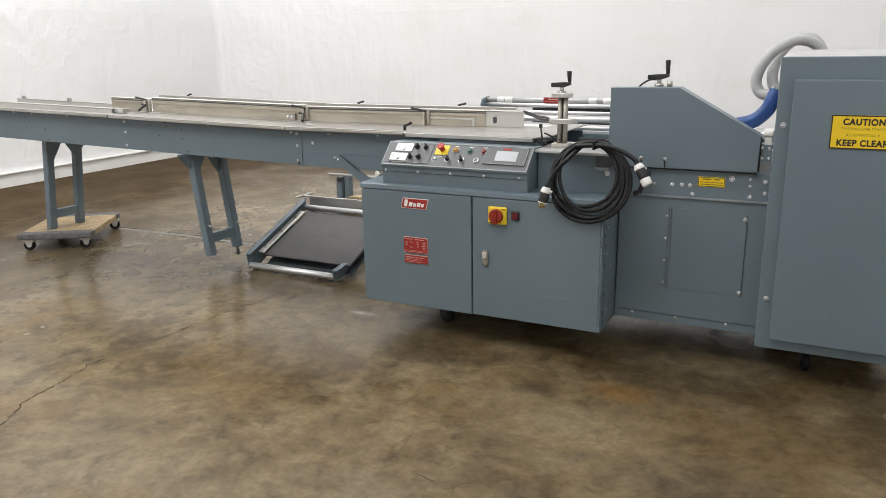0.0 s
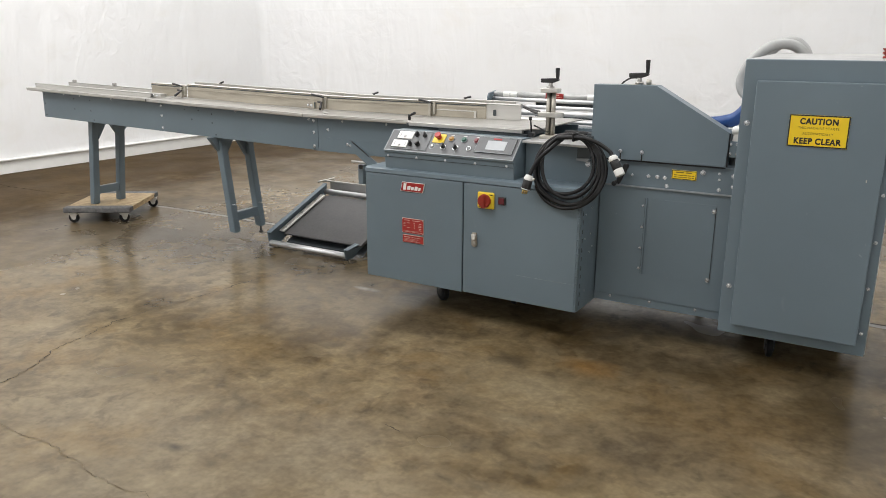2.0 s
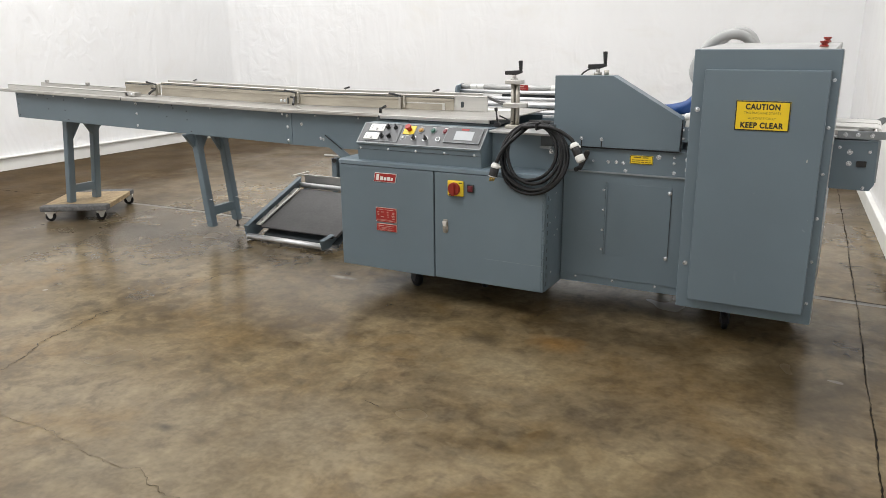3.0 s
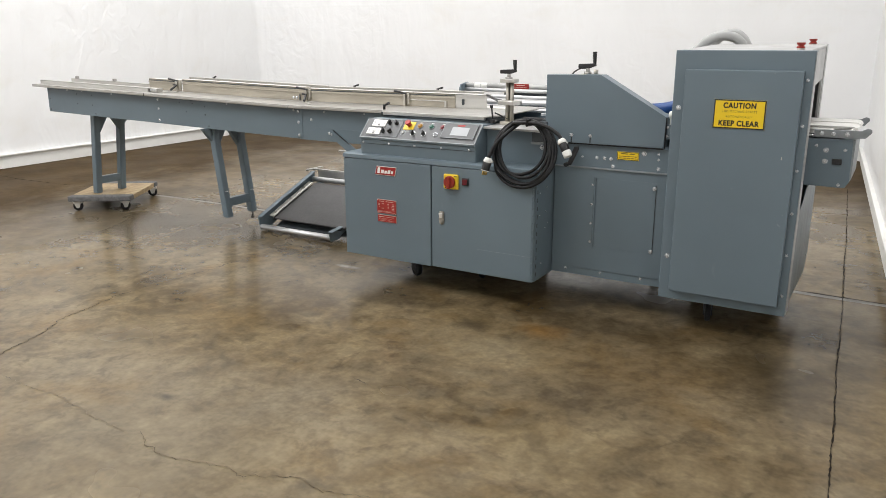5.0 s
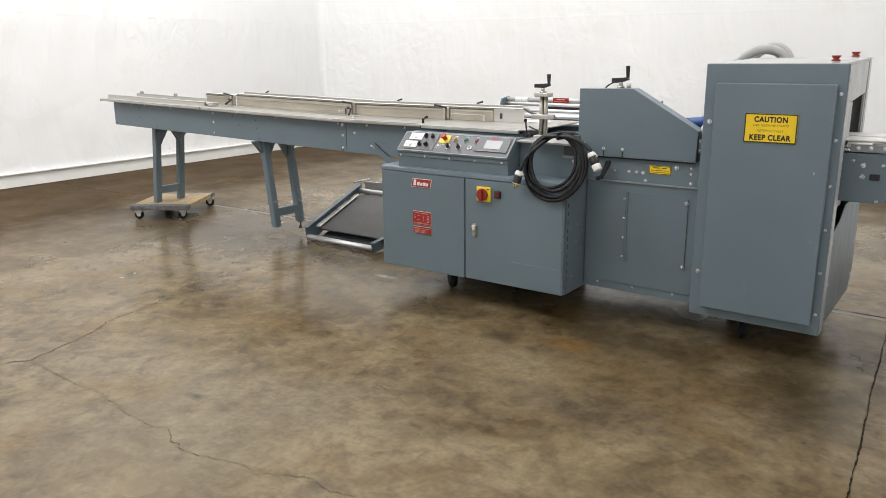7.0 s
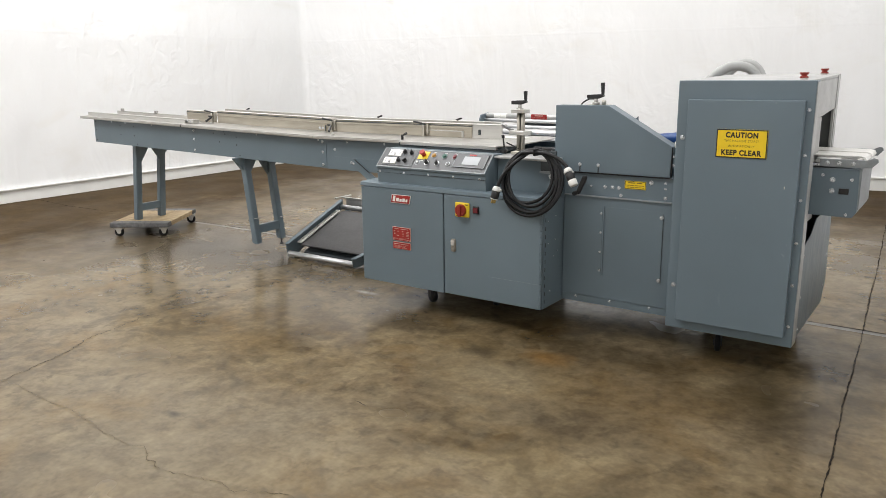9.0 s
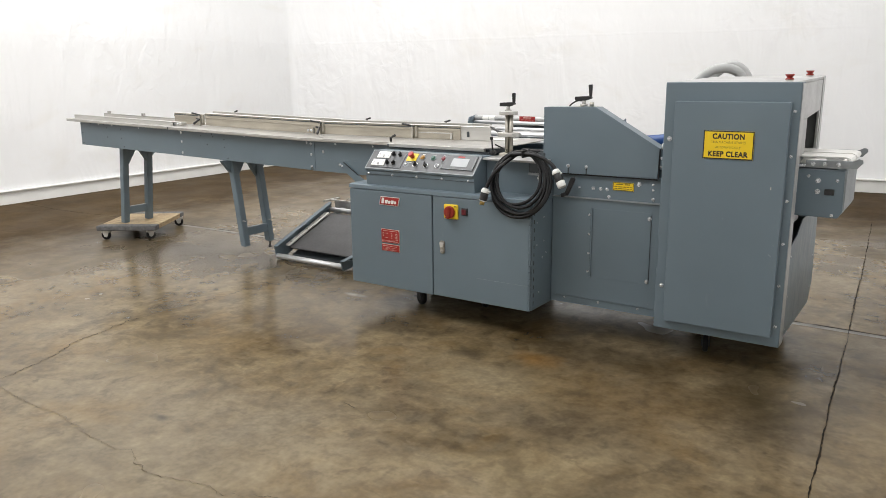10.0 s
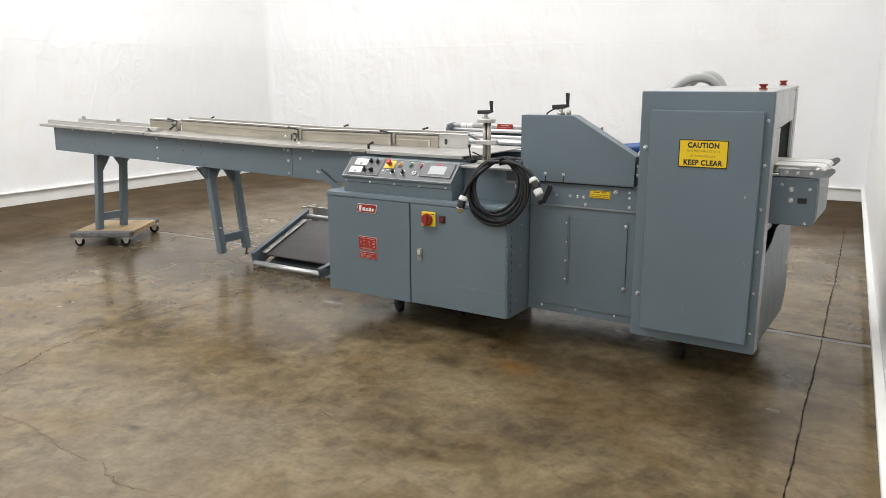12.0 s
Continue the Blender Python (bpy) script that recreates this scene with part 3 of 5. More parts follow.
shapes = [slant_bm(-1.786, -1.768, 0.671, 0.706, 3.1806, 0.006)]
lx = -1.760
for w, top in ((0.020, 0.694), (0.017, 0.690), (0.019, 0.694), (0.014, 0.690)):
    shapes.append(slant_bm(lx, lx + w, 0.673, top, 3.1806, (top - 0.673) * 0.22))
    lx += w + 0.0045
part("mark", join_bm(*shapes), PRINTWHITE, logo)
d1 = plate_y("data_plate", -1.793, -1.658, 0.435, 0.517, 3.186, PRINTPINK, ld, "red rating plate with small pale print")
part("plate_field", box_bm(-1.7915, -1.6595, 3.1808, 3.1825, 0.4365, 0.5155, 0), REDPLATE, d1)
rng = random.Random(3)
bars = [(-1.778, -1.742, 0.505, 0.5085), (-1.73, -1.676, 0.505, 0.5085), (-1.786, -1.666, 0.4425, 0.4445), (-1.786, -1.69, 0.448, 0.4495)]
for i in range(5):
    z = 0.494 - i * 0.0088
    for x, w in ((-1.785, 0.014), (-1.762, 0.02), (-1.72, 0.011), (-1.69, 0.02)):
        if rng.random() < 0.7:
            bars.append((x + rng.uniform(0, 0.005), x + w, z - 0.0034, z))
part("print", bars_bm(bars, 3.1804), PRINTPINK, d1)
for x in (-1.7885, -1.6625):
    for z in (0.4395, 0.5125):
        stud("rivet", "rivet", lambda: cyl_bm((0, 0, 0), (0, -0.0015, 0), 0.0026, 10), BOLTM, d1, (x, 3.1808, z))
d2 = plate_y("data_plate", -1.790, -1.658, 0.383, 0.425, 3.186, PRINTPINK, ld, "small red instruction plate with pale print")
part("plate_field", box_bm(-1.7885, -1.6595, 3.1808, 3.1825, 0.3845, 0.4235, 0), REDPLATE, d2)
part("print", bars_bm([(-1.782, -1.74, 0.4115, 0.416), (-1.732, -1.675, 0.4125, 0.415), (-1.78, -1.69, 0.4035, 0.405), (-1.78, -1.70, 0.397, 0.3985), (-1.78, -1.675, 0.3905, 0.392)], 3.1804), PRINTPINK, d2)

# main switch, lamp and latch
sw = part("main_switch", box_bm(-1.332, -1.238, 3.172, 3.187, 0.624, 0.708, 0.0074), YELLOW, rd, "yellow main switch plate with a red rotary handle")
part("rotary_collar", cyl_bm((-1.288, 3.173, 0.665), (-1.288, 3.155, 0.665), 0.035, 28, 0.033, 0.003), SWRED, sw)
part("rotary_handle", box_bm(-1.298, -1.278, 3.145, 3.157, 0.630, 0.700, 0.005), SWRED, sw)
part("print", bars_bm([(-1.262, -1.244, 0.695, 0.700)], 3.1708), PRINTBLACK, sw)
part("print", bars_bm([(-1.322, -1.306, 0.63, 0.634)], 3.1708), PRINTBLACK, sw)
lamp = part("indicator_lamp", box_bm(-1.218, -1.178, 3.178, 3.187, 0.650, 0.692, 0.003), BLACK, rd, "dark red square indicator lamp")
part("lens", box_bm(-1.213, -1.183, 3.172, 3.179, 0.656, 0.686, 0.003), DARKRED, lamp)
part("scratch", box_bm(-1.12, -0.80, 3.1852, 3.1862, 0.3005, 0.302, 0), SCRATCH, rd)
drop = [(-1.349 + 0.0165 * math.cos(a), 0.432 + 0.0165 * math.sin(a)) for a in [math.pi + k * math.pi / 8 for k in range(9)]] + [(-1.335, 0.488), (-1.339, 0.492), (-1.359, 0.492), (-1.363, 0.488)]
latch = part("latch", prism_bm(drop, "y", 3.178, 3.187, 0.002), ROD, rd, "worn steel quarter-turn latch")
part("latch_handle", prism_bm([(-1.358, 0.455), (-1.34, 0.455), (-1.336, 0.483), (-1.362, 0.483)], "y", 3.168, 3.179, 0.003), ZINC, latch, "bright worn thumb lever")
part("latch_barrel", cyl_bm((-1.349, 3.179, 0.434), (-1.349, 3.174, 0.434), 0.011, 16, 0.009), STEEL, latch)
caster_bm_parts(cab, -1.68, 3.43, 0.160, 0.052, 62)
part("caster_plate", box_bm(-1.735, -1.625, 3.38, 3.48, 0.142, 0.1605, 0.002), DARKPAINT_SHADE, cab)
caster_bm_parts(cab, -1.30, 3.59, 0.160, 0.04, 5)

# ---- operator console on the cabinet ----
con = thing("control_console", (-1.54, 3.3, 0.776), "sloped grey-blue operator console with buttons, knobs and a screen", "control panel")
part("housing", prism_bm([(3.215, 0.774), (3.208, 0.862), (3.2, 0.868), (3.2, 0.873), (3.302, 0.975), (3.42, 0.972), (3.42, 0.774)], "x", -1.925, -1.156, 0.0025), PAINT, con)
PT = Matrix.Translation((0, 3.2, 0.874)) @ Matrix.Rotation(radians(-45), 4, "X")


def on_panel(name, bm, material, parent, label=""):
    bm.transform(PT)
    return part(name, bm, material, parent, label)


def pbox(x0, x1, s0, s1, h0, h1, bevel=0.001):
    return box_bm(x0, x1, -h1, -h0, s0, s1, bevel)


def pcyl(x, s, h0, h1, r, n=20, r2=None, bevel=0.0):
    return cyl_bm((x, -h0, s), (x, -h1, s), r, n, r2, bevel)


rim = [pbox(-1.925, -1.156, 0.000, 0.006, -0.001, 0.004), pbox(-1.925, -1.156, 0.138, 0.144, -0.001, 0.004), pbox(-1.925, -1.919, 0.006, 0.138, -0.001, 0.004), pbox(-1.162, -1.156, 0.006, 0.138, -0.001, 0.004)]
on_panel("panel_rim", join_bm(*rim), RIM, con)
on_panel("panel_face", pbox(-1.919, -1.162, 0.006, 0.138, 0.0005, 0.0022, 0.0004), PANELFACE, con)
sub = on_panel("heater_panel", pbox(-1.893, -1.668, 0.016, 0.134, 0.002, 0.005), PANELFACE, con, "framed sub-panel with two white dials and four black knobs")
on_panel("frame_line", join_bm(pbox(-1.893, -1.668, 0.016, 0.0175, 0.005, 0.0058, 0), pbox(-1.893, -1.668, 0.1325, 0.134, 0.005, 0.0058, 0), pbox(-1.6695, -1.668, 0.016, 0.134, 0.005, 0.0058, 0)), RIM, sub)
for x0, x1, s0, s1 in ((-1.872, -1.778, 0.082, 0.13), (-1.886, -1.792, 0.024, 0.07)):
    dial = on_panel("dial", pbox(x0, x1, s0, s1, 0.004, 0.010, 0.002), WHITEPL, sub, "white temperature dial with a small window")
    on_panel("dial_window", pbox(x0 + 0.03, x1 - 0.03, s0 + 0.024, s1 - 0.01, 0.0095, 0.011, 0.0005), ZINC, dial)
    on_panel("dial_knob", pcyl((x0 + x1) / 2, s0 + 0.014, 0.0098, 0.016, 0.0085, 18, 0.007), GALV, dial)
    for k in (0.012, 0.078):
        on_panel("print", pbox(x0 + k, x0 + k + 0.008, s0 + 0.012, s1 - 0.012, 0.0099, 0.0104, 0), GALV, dial)


def knob(x, s, parent, label="black selector knob"):
    def make():
        return join_bm(cyl_bm((0, 0, 0), (0, -0.008, 0), 0.0125, 20, 0.0115), box_bm(-0.0045, 0.0045, -0.023, -0.007, -0.0125, 0.0125, 0.002))
    return stud("knob", "selector", make, BLACK, parent, PT @ Vector((x, -0.004, s)), Matrix.Rotation(radians(-45), 4, "X") @ Matrix.Rotation(radians((x * 977) % 70 - 20), 4, "Y"), label)


for x, s in ((-1.757, 0.112), (-1.709, 0.112), (-1.776, 0.05), (-1.728, 0.05)):
    knob(x, s, sub)
es = on_panel("emergency_stop_plate", pbox(-1.652, -1.582, 0.074, 0.131, 0.002, 0.005, 0.001), YELLOW, con, "yellow plate under the emergency stop")
part("emergency_stop", join_bm(cyl_bm(PT @ Vector((-1.617, -0.004, 0.105)), PT @ Vector((-1.617, -0.024, 0.105)), 0.013, 20), cyl_bm(PT @ Vector((-1.617, -0.022, 0.105)), PT @ Vector((-1.617, -0.036, 0.105)), 0.0165, 28, 0.018, 0.004)), RED, es, "red mushroom push button")
for x, mat, lab in ((-1.545, ORANGE, "amber push button"), (-1.47, GREEN, "green push button"), (-1.397, PINKRED, "red push button")):
    b0 = on_panel("push_button", join_bm(pcyl(x, 0.105, 0.001, 0.008, 0.0150, 24), pcyl(x, 0.105, 0.007, 0.014, 0.0120, 20, 0.0095, 0.002)), mat, con, lab)
    on_panel("bezel", pcyl(x, 0.105, 0.001, 0.006, 0.0172, 24), RIM, b0)
for x in (-1.572, -1.5):
    knob(x, 0.05, con)
    on_panel("bezel", pcyl(x, 0.05, 0.001, 0.005, 0.0158, 24), BOLTM, con)
on_panel("key_switch", join_bm(pcyl(-1.423, 0.052, 0.001, 0.008, 0.0145, 20, None, 0.002)), BOLTM, con, "small steel selector")
on_panel("push_cap", pcyl(-1.423, 0.052, 0.007, 0.0095, 0.0095, 18), PANELFACE, con)
on_panel("round_mark", join_bm(pcyl(-1.641, 0.05, 0.001, 0.003, 0.0185, 24)), RIM, con)
on_panel("push_cap", pcyl(-1.641, 0.05, 0.002, 0.0045, 0.0135, 20), PANELFACE, con)
on_panel("push_cap", pcyl(-1.641, 0.052, 0.004, 0.0075, 0.0062, 16), WHITEPL, con)
scr = on_panel("screen_frame", pbox(-1.386, -1.176, 0.034, 0.132, 0.002, 0.008, 0.002), PANELFACE, con, "touch screen with a pale grey display")
on_panel("frame_line", join_bm(pbox(-1.386, -1.176, 0.034, 0.0362, 0.0078, 0.0088, 0), pbox(-1.386, -1.176, 0.1298, 0.132, 0.0078, 0.0088, 0), pbox(-1.386, -1.3838, 0.034, 0.132, 0.0078, 0.0088, 0), pbox(-1.1782, -1.176, 0.034, 0.132, 0.0078, 0.0088, 0)), RIM, scr)
on_panel("display", pbox(-1.330, -1.222, 0.052, 0.11, 0.0075, 0.0095, 0.001), SCREEN, scr)
on_panel("label_strip", pbox(-1.302, -1.258, 0.116, 0.126, 0.0075, 0.009, 0), REDPLATE, scr)
marks = [(x - 0.010, x + 0.010, s, s + 0.0025) for x, s in ((-1.545, 0.127), (-1.47, 0.127), (-1.397, 0.127), (-1.74, 0.138), (-1.617, 0.064))]
for a, b, c, d in marks:
    on_panel("print", pbox(a, b, c, d, 0.002, 0.0028, 0), PRINTWHITE, con)
for x in (-1.903, -1.722, -1.546, -1.371, -1.195):
    bolt(con, x, 3.2095, 0.846, 0.0065)
part("fold_line", box_bm(-1.924, -1.157, 3.2075, 3.2095, 0.8395, 0.8412, 0), PRINTBLACK, con)
part("top_frame", box_bm(-1.70, -1.18, 3.40, 3.425, 0.955, 0.985, 0.002), DARKPAINT_SHADE, con)

# ---- sealing unit ----
seal = thing("sealing_unit", (-0.47, 3.8, 0.16), "grey-blue sealing unit with a bolted side panel and a sloped guard", "packaging machine", shift=(-0.001, 0, 0.009))
part("body", box_bm(-0.786, -0.15, 3.436, 4.22, 0.165, 0.884, 0.003), PAINT, seal)
part("side_panel", box_bm(-0.782, -0.148, 3.426, 3.4365, 0.205, 0.757, 0.002), PAINT, seal)
part("panel_lip", prism_bm([(3.418, 0.757), (3.418, 0.761), (3.437, 0.764), (3.437, 0.757)], "x", -0.782, -0.15, 0.0008), RIM, seal, "worn bright lip above the side panel")
part("bottom_rail", box_bm(-0.785, -0.15, 3.431, 3.437, 0.165, 0.2035, 0.0008), PAINT, seal)
part("panel_gap", box_bm(-0.785, -0.15, 3.4345, 3.4362, 0.2025, 0.2065, 0), PRINTBLACK, seal)
part("access_cover", box_bm(-0.553, -0.226, 3.4248, 3.4265, 0.335, 0.71, 0.0006), PAINT, seal)
part("cover_hinge", box_bm(-0.5535, -0.545, 3.4175, 3.4255, 0.335, 0.712, 0.002), PAINT, seal)
part("cover_gap", box_bm(-0.5555, -0.5535, 3.4225, 3.4262, 0.335, 0.712, 0), PRINTBLACK, seal)
part("cover_gap", box_bm(-0.228, -0.2262, 3.4225, 3.4262, 0.345, 0.70, 0), PRINTBLACK, seal)
for z in (0.672, 0.568, 0.463, 0.361):
    bolt(seal, -0.565, 3.4255, z, 0.006)
for z in (0.682, 0.352):
    bolt(seal, -0.235, 3.421, z, 0.0095)
for x in (-0.70, -0.50, -0.28):
    bolt(seal, x, 3.4315, 0.194, 0.0065)
for x, z, r in ((-0.304, 0.854, 0.011), (-0.553, 0.815, 0.0085), (-0.511, 0.816, 0.0085), (-0.476, 0.815, 0.0085), (-0.464, 0.777, 0.0085), (-0.23, 0.856, 0.006), (-0.229, 0.828, 0.006), (-0.227, 0.781, 0.0085), (-0.632, 0.815, 0.006), (-0.17, 0.85, 0.0085), (-0.168, 0.80, 0.0085)):
    bolt(seal, x, 3.4365, z, r)
br = part("side_bracket", box_bm(-0.204, -0.156, 3.4275, 3.4365, 0.935, 1.006, 0.0015), PAINT, seal)
for x, z in ((-0.194, 0.993), (-0.166, 0.993), (-0.194, 0.95), (-0.166, 0.95)):
    bolt(br, x, 3.4275, z, 0.006)
part("roller_end", join_bm(cyl_bm((-0.196, 3.45, 1.052), (-0.156, 3.45, 1.052), 0.018, 18, None, 0.003), box_bm(-0.19, -0.16, 3.44, 3.46, 1.004, 1.04, 0.002)), WHITEPL, seal, "white plastic roller end")
sign2 = part("warning_sign", box_bm(-0.444, -0.331, 3.433, 3.437, 0.814, 0.857, 0.0005), SIGNYEL, seal, "small yellow warning sign with black print")
wb = [(-0.4425, -0.3325, 0.8535, 0.856), (-0.4425, -0.3325, 0.815, 0.8175), (-0.4425, -0.440, 0.815, 0.856), (-0.335, -0.3325, 0.815, 0.856)]
wb += [(-0.425, -0.388, 0.8445, 0.8495), (-0.378, -0.352, 0.8445, 0.8495)]
for z in (0.834, 0.8245):
    x = -0.434
    for w in (0.016, 0.022, 0.018, 0.014, 0.012):
        wb.append((x, x + w, z - 0.0018, z + 0.0018))
        x += w + 0.003
part("border", bars_bm(wb[:4], 3.4325), PRINTBLACK, sign2)
part("print", bars_bm(wb[4:], 3.4325), PRINTOLIVE, sign2)
# sloped guard: a folded front sheet with a flange
guard_outline = [(-0.842, 0.887), (-0.842, 1.236), (-0.545, 1.239), (-0.202, 1.043), (-0.206, 0.891)]
g = part("guard", prism_bm(guard_outline, "y", 3.418, 3.426, 0.0015), PAINT, seal, "sloped sheet-metal guard")
fl = []
for (xa, za), (xb, zb) in zip(guard_outline[:-1], guard_outline[1:]):
    d = Vector((xb - xa, 0, zb - za)).normalized()
    n = Vector((d.z, 0, -d.x))
    pts = [(xa, za), (xb, zb), (xb + n.x * 0.004, zb + n.z * 0.004), (xa + n.x * 0.004, za + n.z * 0.004)]
    fl.append(prism_bm(pts, "y", 3.424, 3.50, 0.0008))
part("flange", join_bm(*fl), PAINT, g)
part("rear_guard", prism_bm([(-0.80, 0.89), (-0.80, 1.08), (-0.66, 1.08), (-0.628, 1.135), (-0.611, 1.15), (-0.606, 1.08), (-0.395, 1.0), (-0.395, 0.89)], "y", 4.02, 4.028, 0.001), PAINT, seal)
# black strip paints the dark gap under and beside the guard
part("dark_gap_strip", join_bm(box_bm(-0.765, -0.205, 3.4195, 3.4245, 0.8815, 0.888, 0.001), box_bm(-0.2035, -0.1975, 3.4195, 3.4245, 0.888, 1.04, 0.001)), RUBBER, seal, "black strip painting the dark gap round the guard")
part("seal_head", box_bm(-0.80, -0.25, 3.56, 3.98, 0.885, 1.02, 0.006), DARKPAINT_SHADE, seal)
for x in (-0.692, -0.588):
    part("slot", box_bm(x - 0.003, x + 0.003, 3.4165, 3.4185, 0.889, 0.925, 0.0008), PRINTBLACK, g)
    bolt(seal, x, 3.417, 0.929, 0.0085)
part("handle_crank", join_bm(cyl_bm((-0.672, 3.437, 0.835), (-0.664, 3.40, 0.835), 0.011, 16), prism_bm([(-0.700, 0.776), (-0.679, 0.770), (-0.638, 0.858), (-0.642, 0.873), (-0.662, 0.872)], "y", 3.385, 3.402, 0.004), cyl_bm((-0.694, 3.395, 0.779), (-0.699, 3.365, 0.776), 0.011, 14, 0.012, 0.002)), BLACK, seal, "small black folding crank")
# unseen rails, added to cut light under the sealing unit
part("under_light_block", join_bm(box_bm(-0.78, -0.16, 4.12, 4.2, 0.135, 0.166, 0.003), box_bm(-0.78, -0.74, 3.75, 4.12, 0.135, 0.166, 0.003)), DARKPAINT_SHADE, seal)
part("caster_plate", box_bm(-0.5, -0.3, 3.6, 3.8, 0.155, 0.166, 0.002), DARKPAINT_SHADE, seal)
caster_bm_parts(seal, -0.40, 4.165, 0.166, 0.05, 12)


def crank_set(parent, x, y, z, arm, grip_z, side):
    """Shaft, folded arm and upright grip of a hand crank."""
    part("crank_shaft", join_bm(cyl_bm((x, y, z), (x, y, z + 0.03), 0.012, 16, 0.009), cyl_bm((x, y, z - 0.004), (x, y, z + 0.008), 0.02, 18)), STEEL, parent)
    part("crank_arm", prism_bm([(x - arm, z + 0.026), (x - arm, z + 0.046), (x + 0.03, z + 0.05), (x + 0.043, z + 0.045), (x + 0.043, z + 0.037), (x + 0.012, z + 0.026)], "y", y - 0.012, y + 0.012, 0.003), BLACK, parent, "black folding crank arm")
    part("crank_grip", cyl_bm((x + 0.036, y, z + 0.044), (x + 0.034, y, grip_z), 0.008, 16, 0.0115, 0.003), BLACK, parent)


part("crank_base", join_bm(box_bm(-0.70, -0.585, 3.46, 3.56, 1.02, 1.238, 0.003), cyl_bm((-0.6, 3.49, 1.238), (-0.6, 3.49, 1.262), 0.012, 14)), ALU_DULL, seal)
crank_set(seal, -0.648, 3.50, 1.243, 0.05, 1.352, 1)
part("cable", tube_bm(spline([(-0.735, 3.50, 1.235), (-0.72, 3.50, 1.25), (-0.69, 3.5, 1.266), (-0.66, 3.5, 1.268)], 6), 0.004, 8), BLACK, seal)

# ---- height-adjusting column beside the guard ----
base = thing("film_unit_base", (-0.97, 3.5, 0.772), "grey-blue steel base with a bright top plate beside the console", "machine base")
part("box", box_bm(-1.152, -0.79, 3.335, 3.65, 0.774, 0.955, 0.003), PAINT, base)
part("top_plate", prism_bm([(-1.165, 3.30), (-0.80, 3.285), (-0.79, 3.65), (-1.165, 3.65)], "z", 0.955, 0.967, 0.002), GALV, base)
# unseen box, added to keep light from behind out from under the cabinet
part("hidden_light_block", box_bm(-2.0, -0.79, 3.62, 4.2, 0.165, 0.7, 0.004), PAINT, base)
# unseen block near the floor, added to deepen shade under the cabinet
part("under_light_block", box_bm(-1.98, -1.12, 3.95, 4.18, 0.06, 0.166, 0.003), DARKPAINT_SHADE, base)
bolt(base, -0.822, 3.334, 0.872, 0.011)
part("bearing", join_bm(box_bm(-0.875, -0.83, 3.41, 3.46, 0.967, 1.0, 0.004), box_bm(-0.865, -0.835, 3.42, 3.45, 1.0, 1.012, 0.003)), DARKPAINT_SHADE, base)
part("cord_hook", box_bm(-0.868, -0.80, 3.30, 3.336, 0.902, 0.954, 0.004), DARKPAINT_SHADE, base)
part("hook_plate", prism_bm([(-0.868, 0.892), (-0.812, 0.89), (-0.80, 0.904), (-0.868, 0.903)], "y", 3.29, 3.334, 0.001), RIM, base)
part("rubber_roller", cyl_bm((-1.0, 3.47, 0.997), (-0.86, 3.47, 0.997), 0.016, 18, None, 0.003), RUBBER, base)
col = thing("height_adjuster", (-1.075, 3.45, 0.967), "steel twin-rod height adjuster with a black hand crank", "adjuster")
part("foot", box_bm(-1.118, -1.035, 3.415, 3.485, 0.967, 0.985, 0.003), ALU_DULL, col)
part("rod", cyl_bm((-1.087, 3.45, 0.98), (-1.087, 3.45, 1.198), 0.0115, 18), ROD, col)
part("rod", cyl_bm((-1.061, 3.45, 0.98), (-1.061, 3.45, 1.198), 0.0115, 18), ROD, col)
part("screw_rod", cyl_bm((-1.074, 3.468, 0.98), (-1.074, 3.462, 1.198), 0.009, 12), FORK, col)
part("top_block", box_bm(-1.122, -1.034, 3.42, 3.48, 1.196, 1.217, 0.003), ALU, col)
part("slide_block", prism_bm([(-1.13, 3.415), (-1.035, 3.41), (-1.005, 3.44), (-1.005, 3.46), (-1.04, 3.49), (-1.13, 3.485)], "z", 1.076, 1.1, 0.003), ALU, col)
crank_set(col, -1.081, 3.45, 1.217, 0.05, 1.316, 1)
part("lever", join_bm(cyl_bm((-1.16, 3.42, 0.985), (-1.17, 3.42, 1.06), 0.0045, 10), cyl_bm((-1.17, 3.42, 1.056), (-1.171, 3.42, 1.074), 0.009, 12, 0.009, 0.003), cyl_bm((-1.16, 3.40, 0.985), (-1.16, 3.44, 0.985), 0.012, 14)), BLACK, col)
part("cable", join_bm(tube_bm(spline([(-1.40, 3.80, 1.098), (-1.28, 3.68, 1.086), (-1.18, 3.56, 1.088), (-1.11, 3.49, 1.072)], 6), 0.0055, 8), tube_bm(spline([(-1.40, 3.83, 1.085), (-1.27, 3.70, 1.07), (-1.16, 3.56, 1.078), (-1.11, 3.49, 1.068)], 6), 0.0055, 8), tube_bm(spline([(-1.16, 3.44, 1.03), (-1.12, 3.45, 1.012), (-1.08, 3.44, 1.0)], 6), 0.004, 8)), BLACK, col)

# ---- shrink tunnel ----
tun = thing("shrink_tunnel", (0.15, 3.8, 0.16), "tall grey-blue shrink tunnel with closed door and yellow caution sign", "packaging machine", shift=(0.003, 0, 0.008))
part("front_frame", box_bm(-0.15, 0.440, 3.295, 3.375, 0.163, 1.366, 0.004), PAINT, tun)
door = part("door", box_bm(-0.093, 0.406, 3.262, 3.2955, 0.214, 1.281, 0.004), PAINT, tun)
part("top", prism_bm([(3.376, 1.354), (3.376, 1.366), (4.14, 1.3845), (4.14, 1.3705)], "x", -0.148, 0.406, 0.002), GALV, tun)
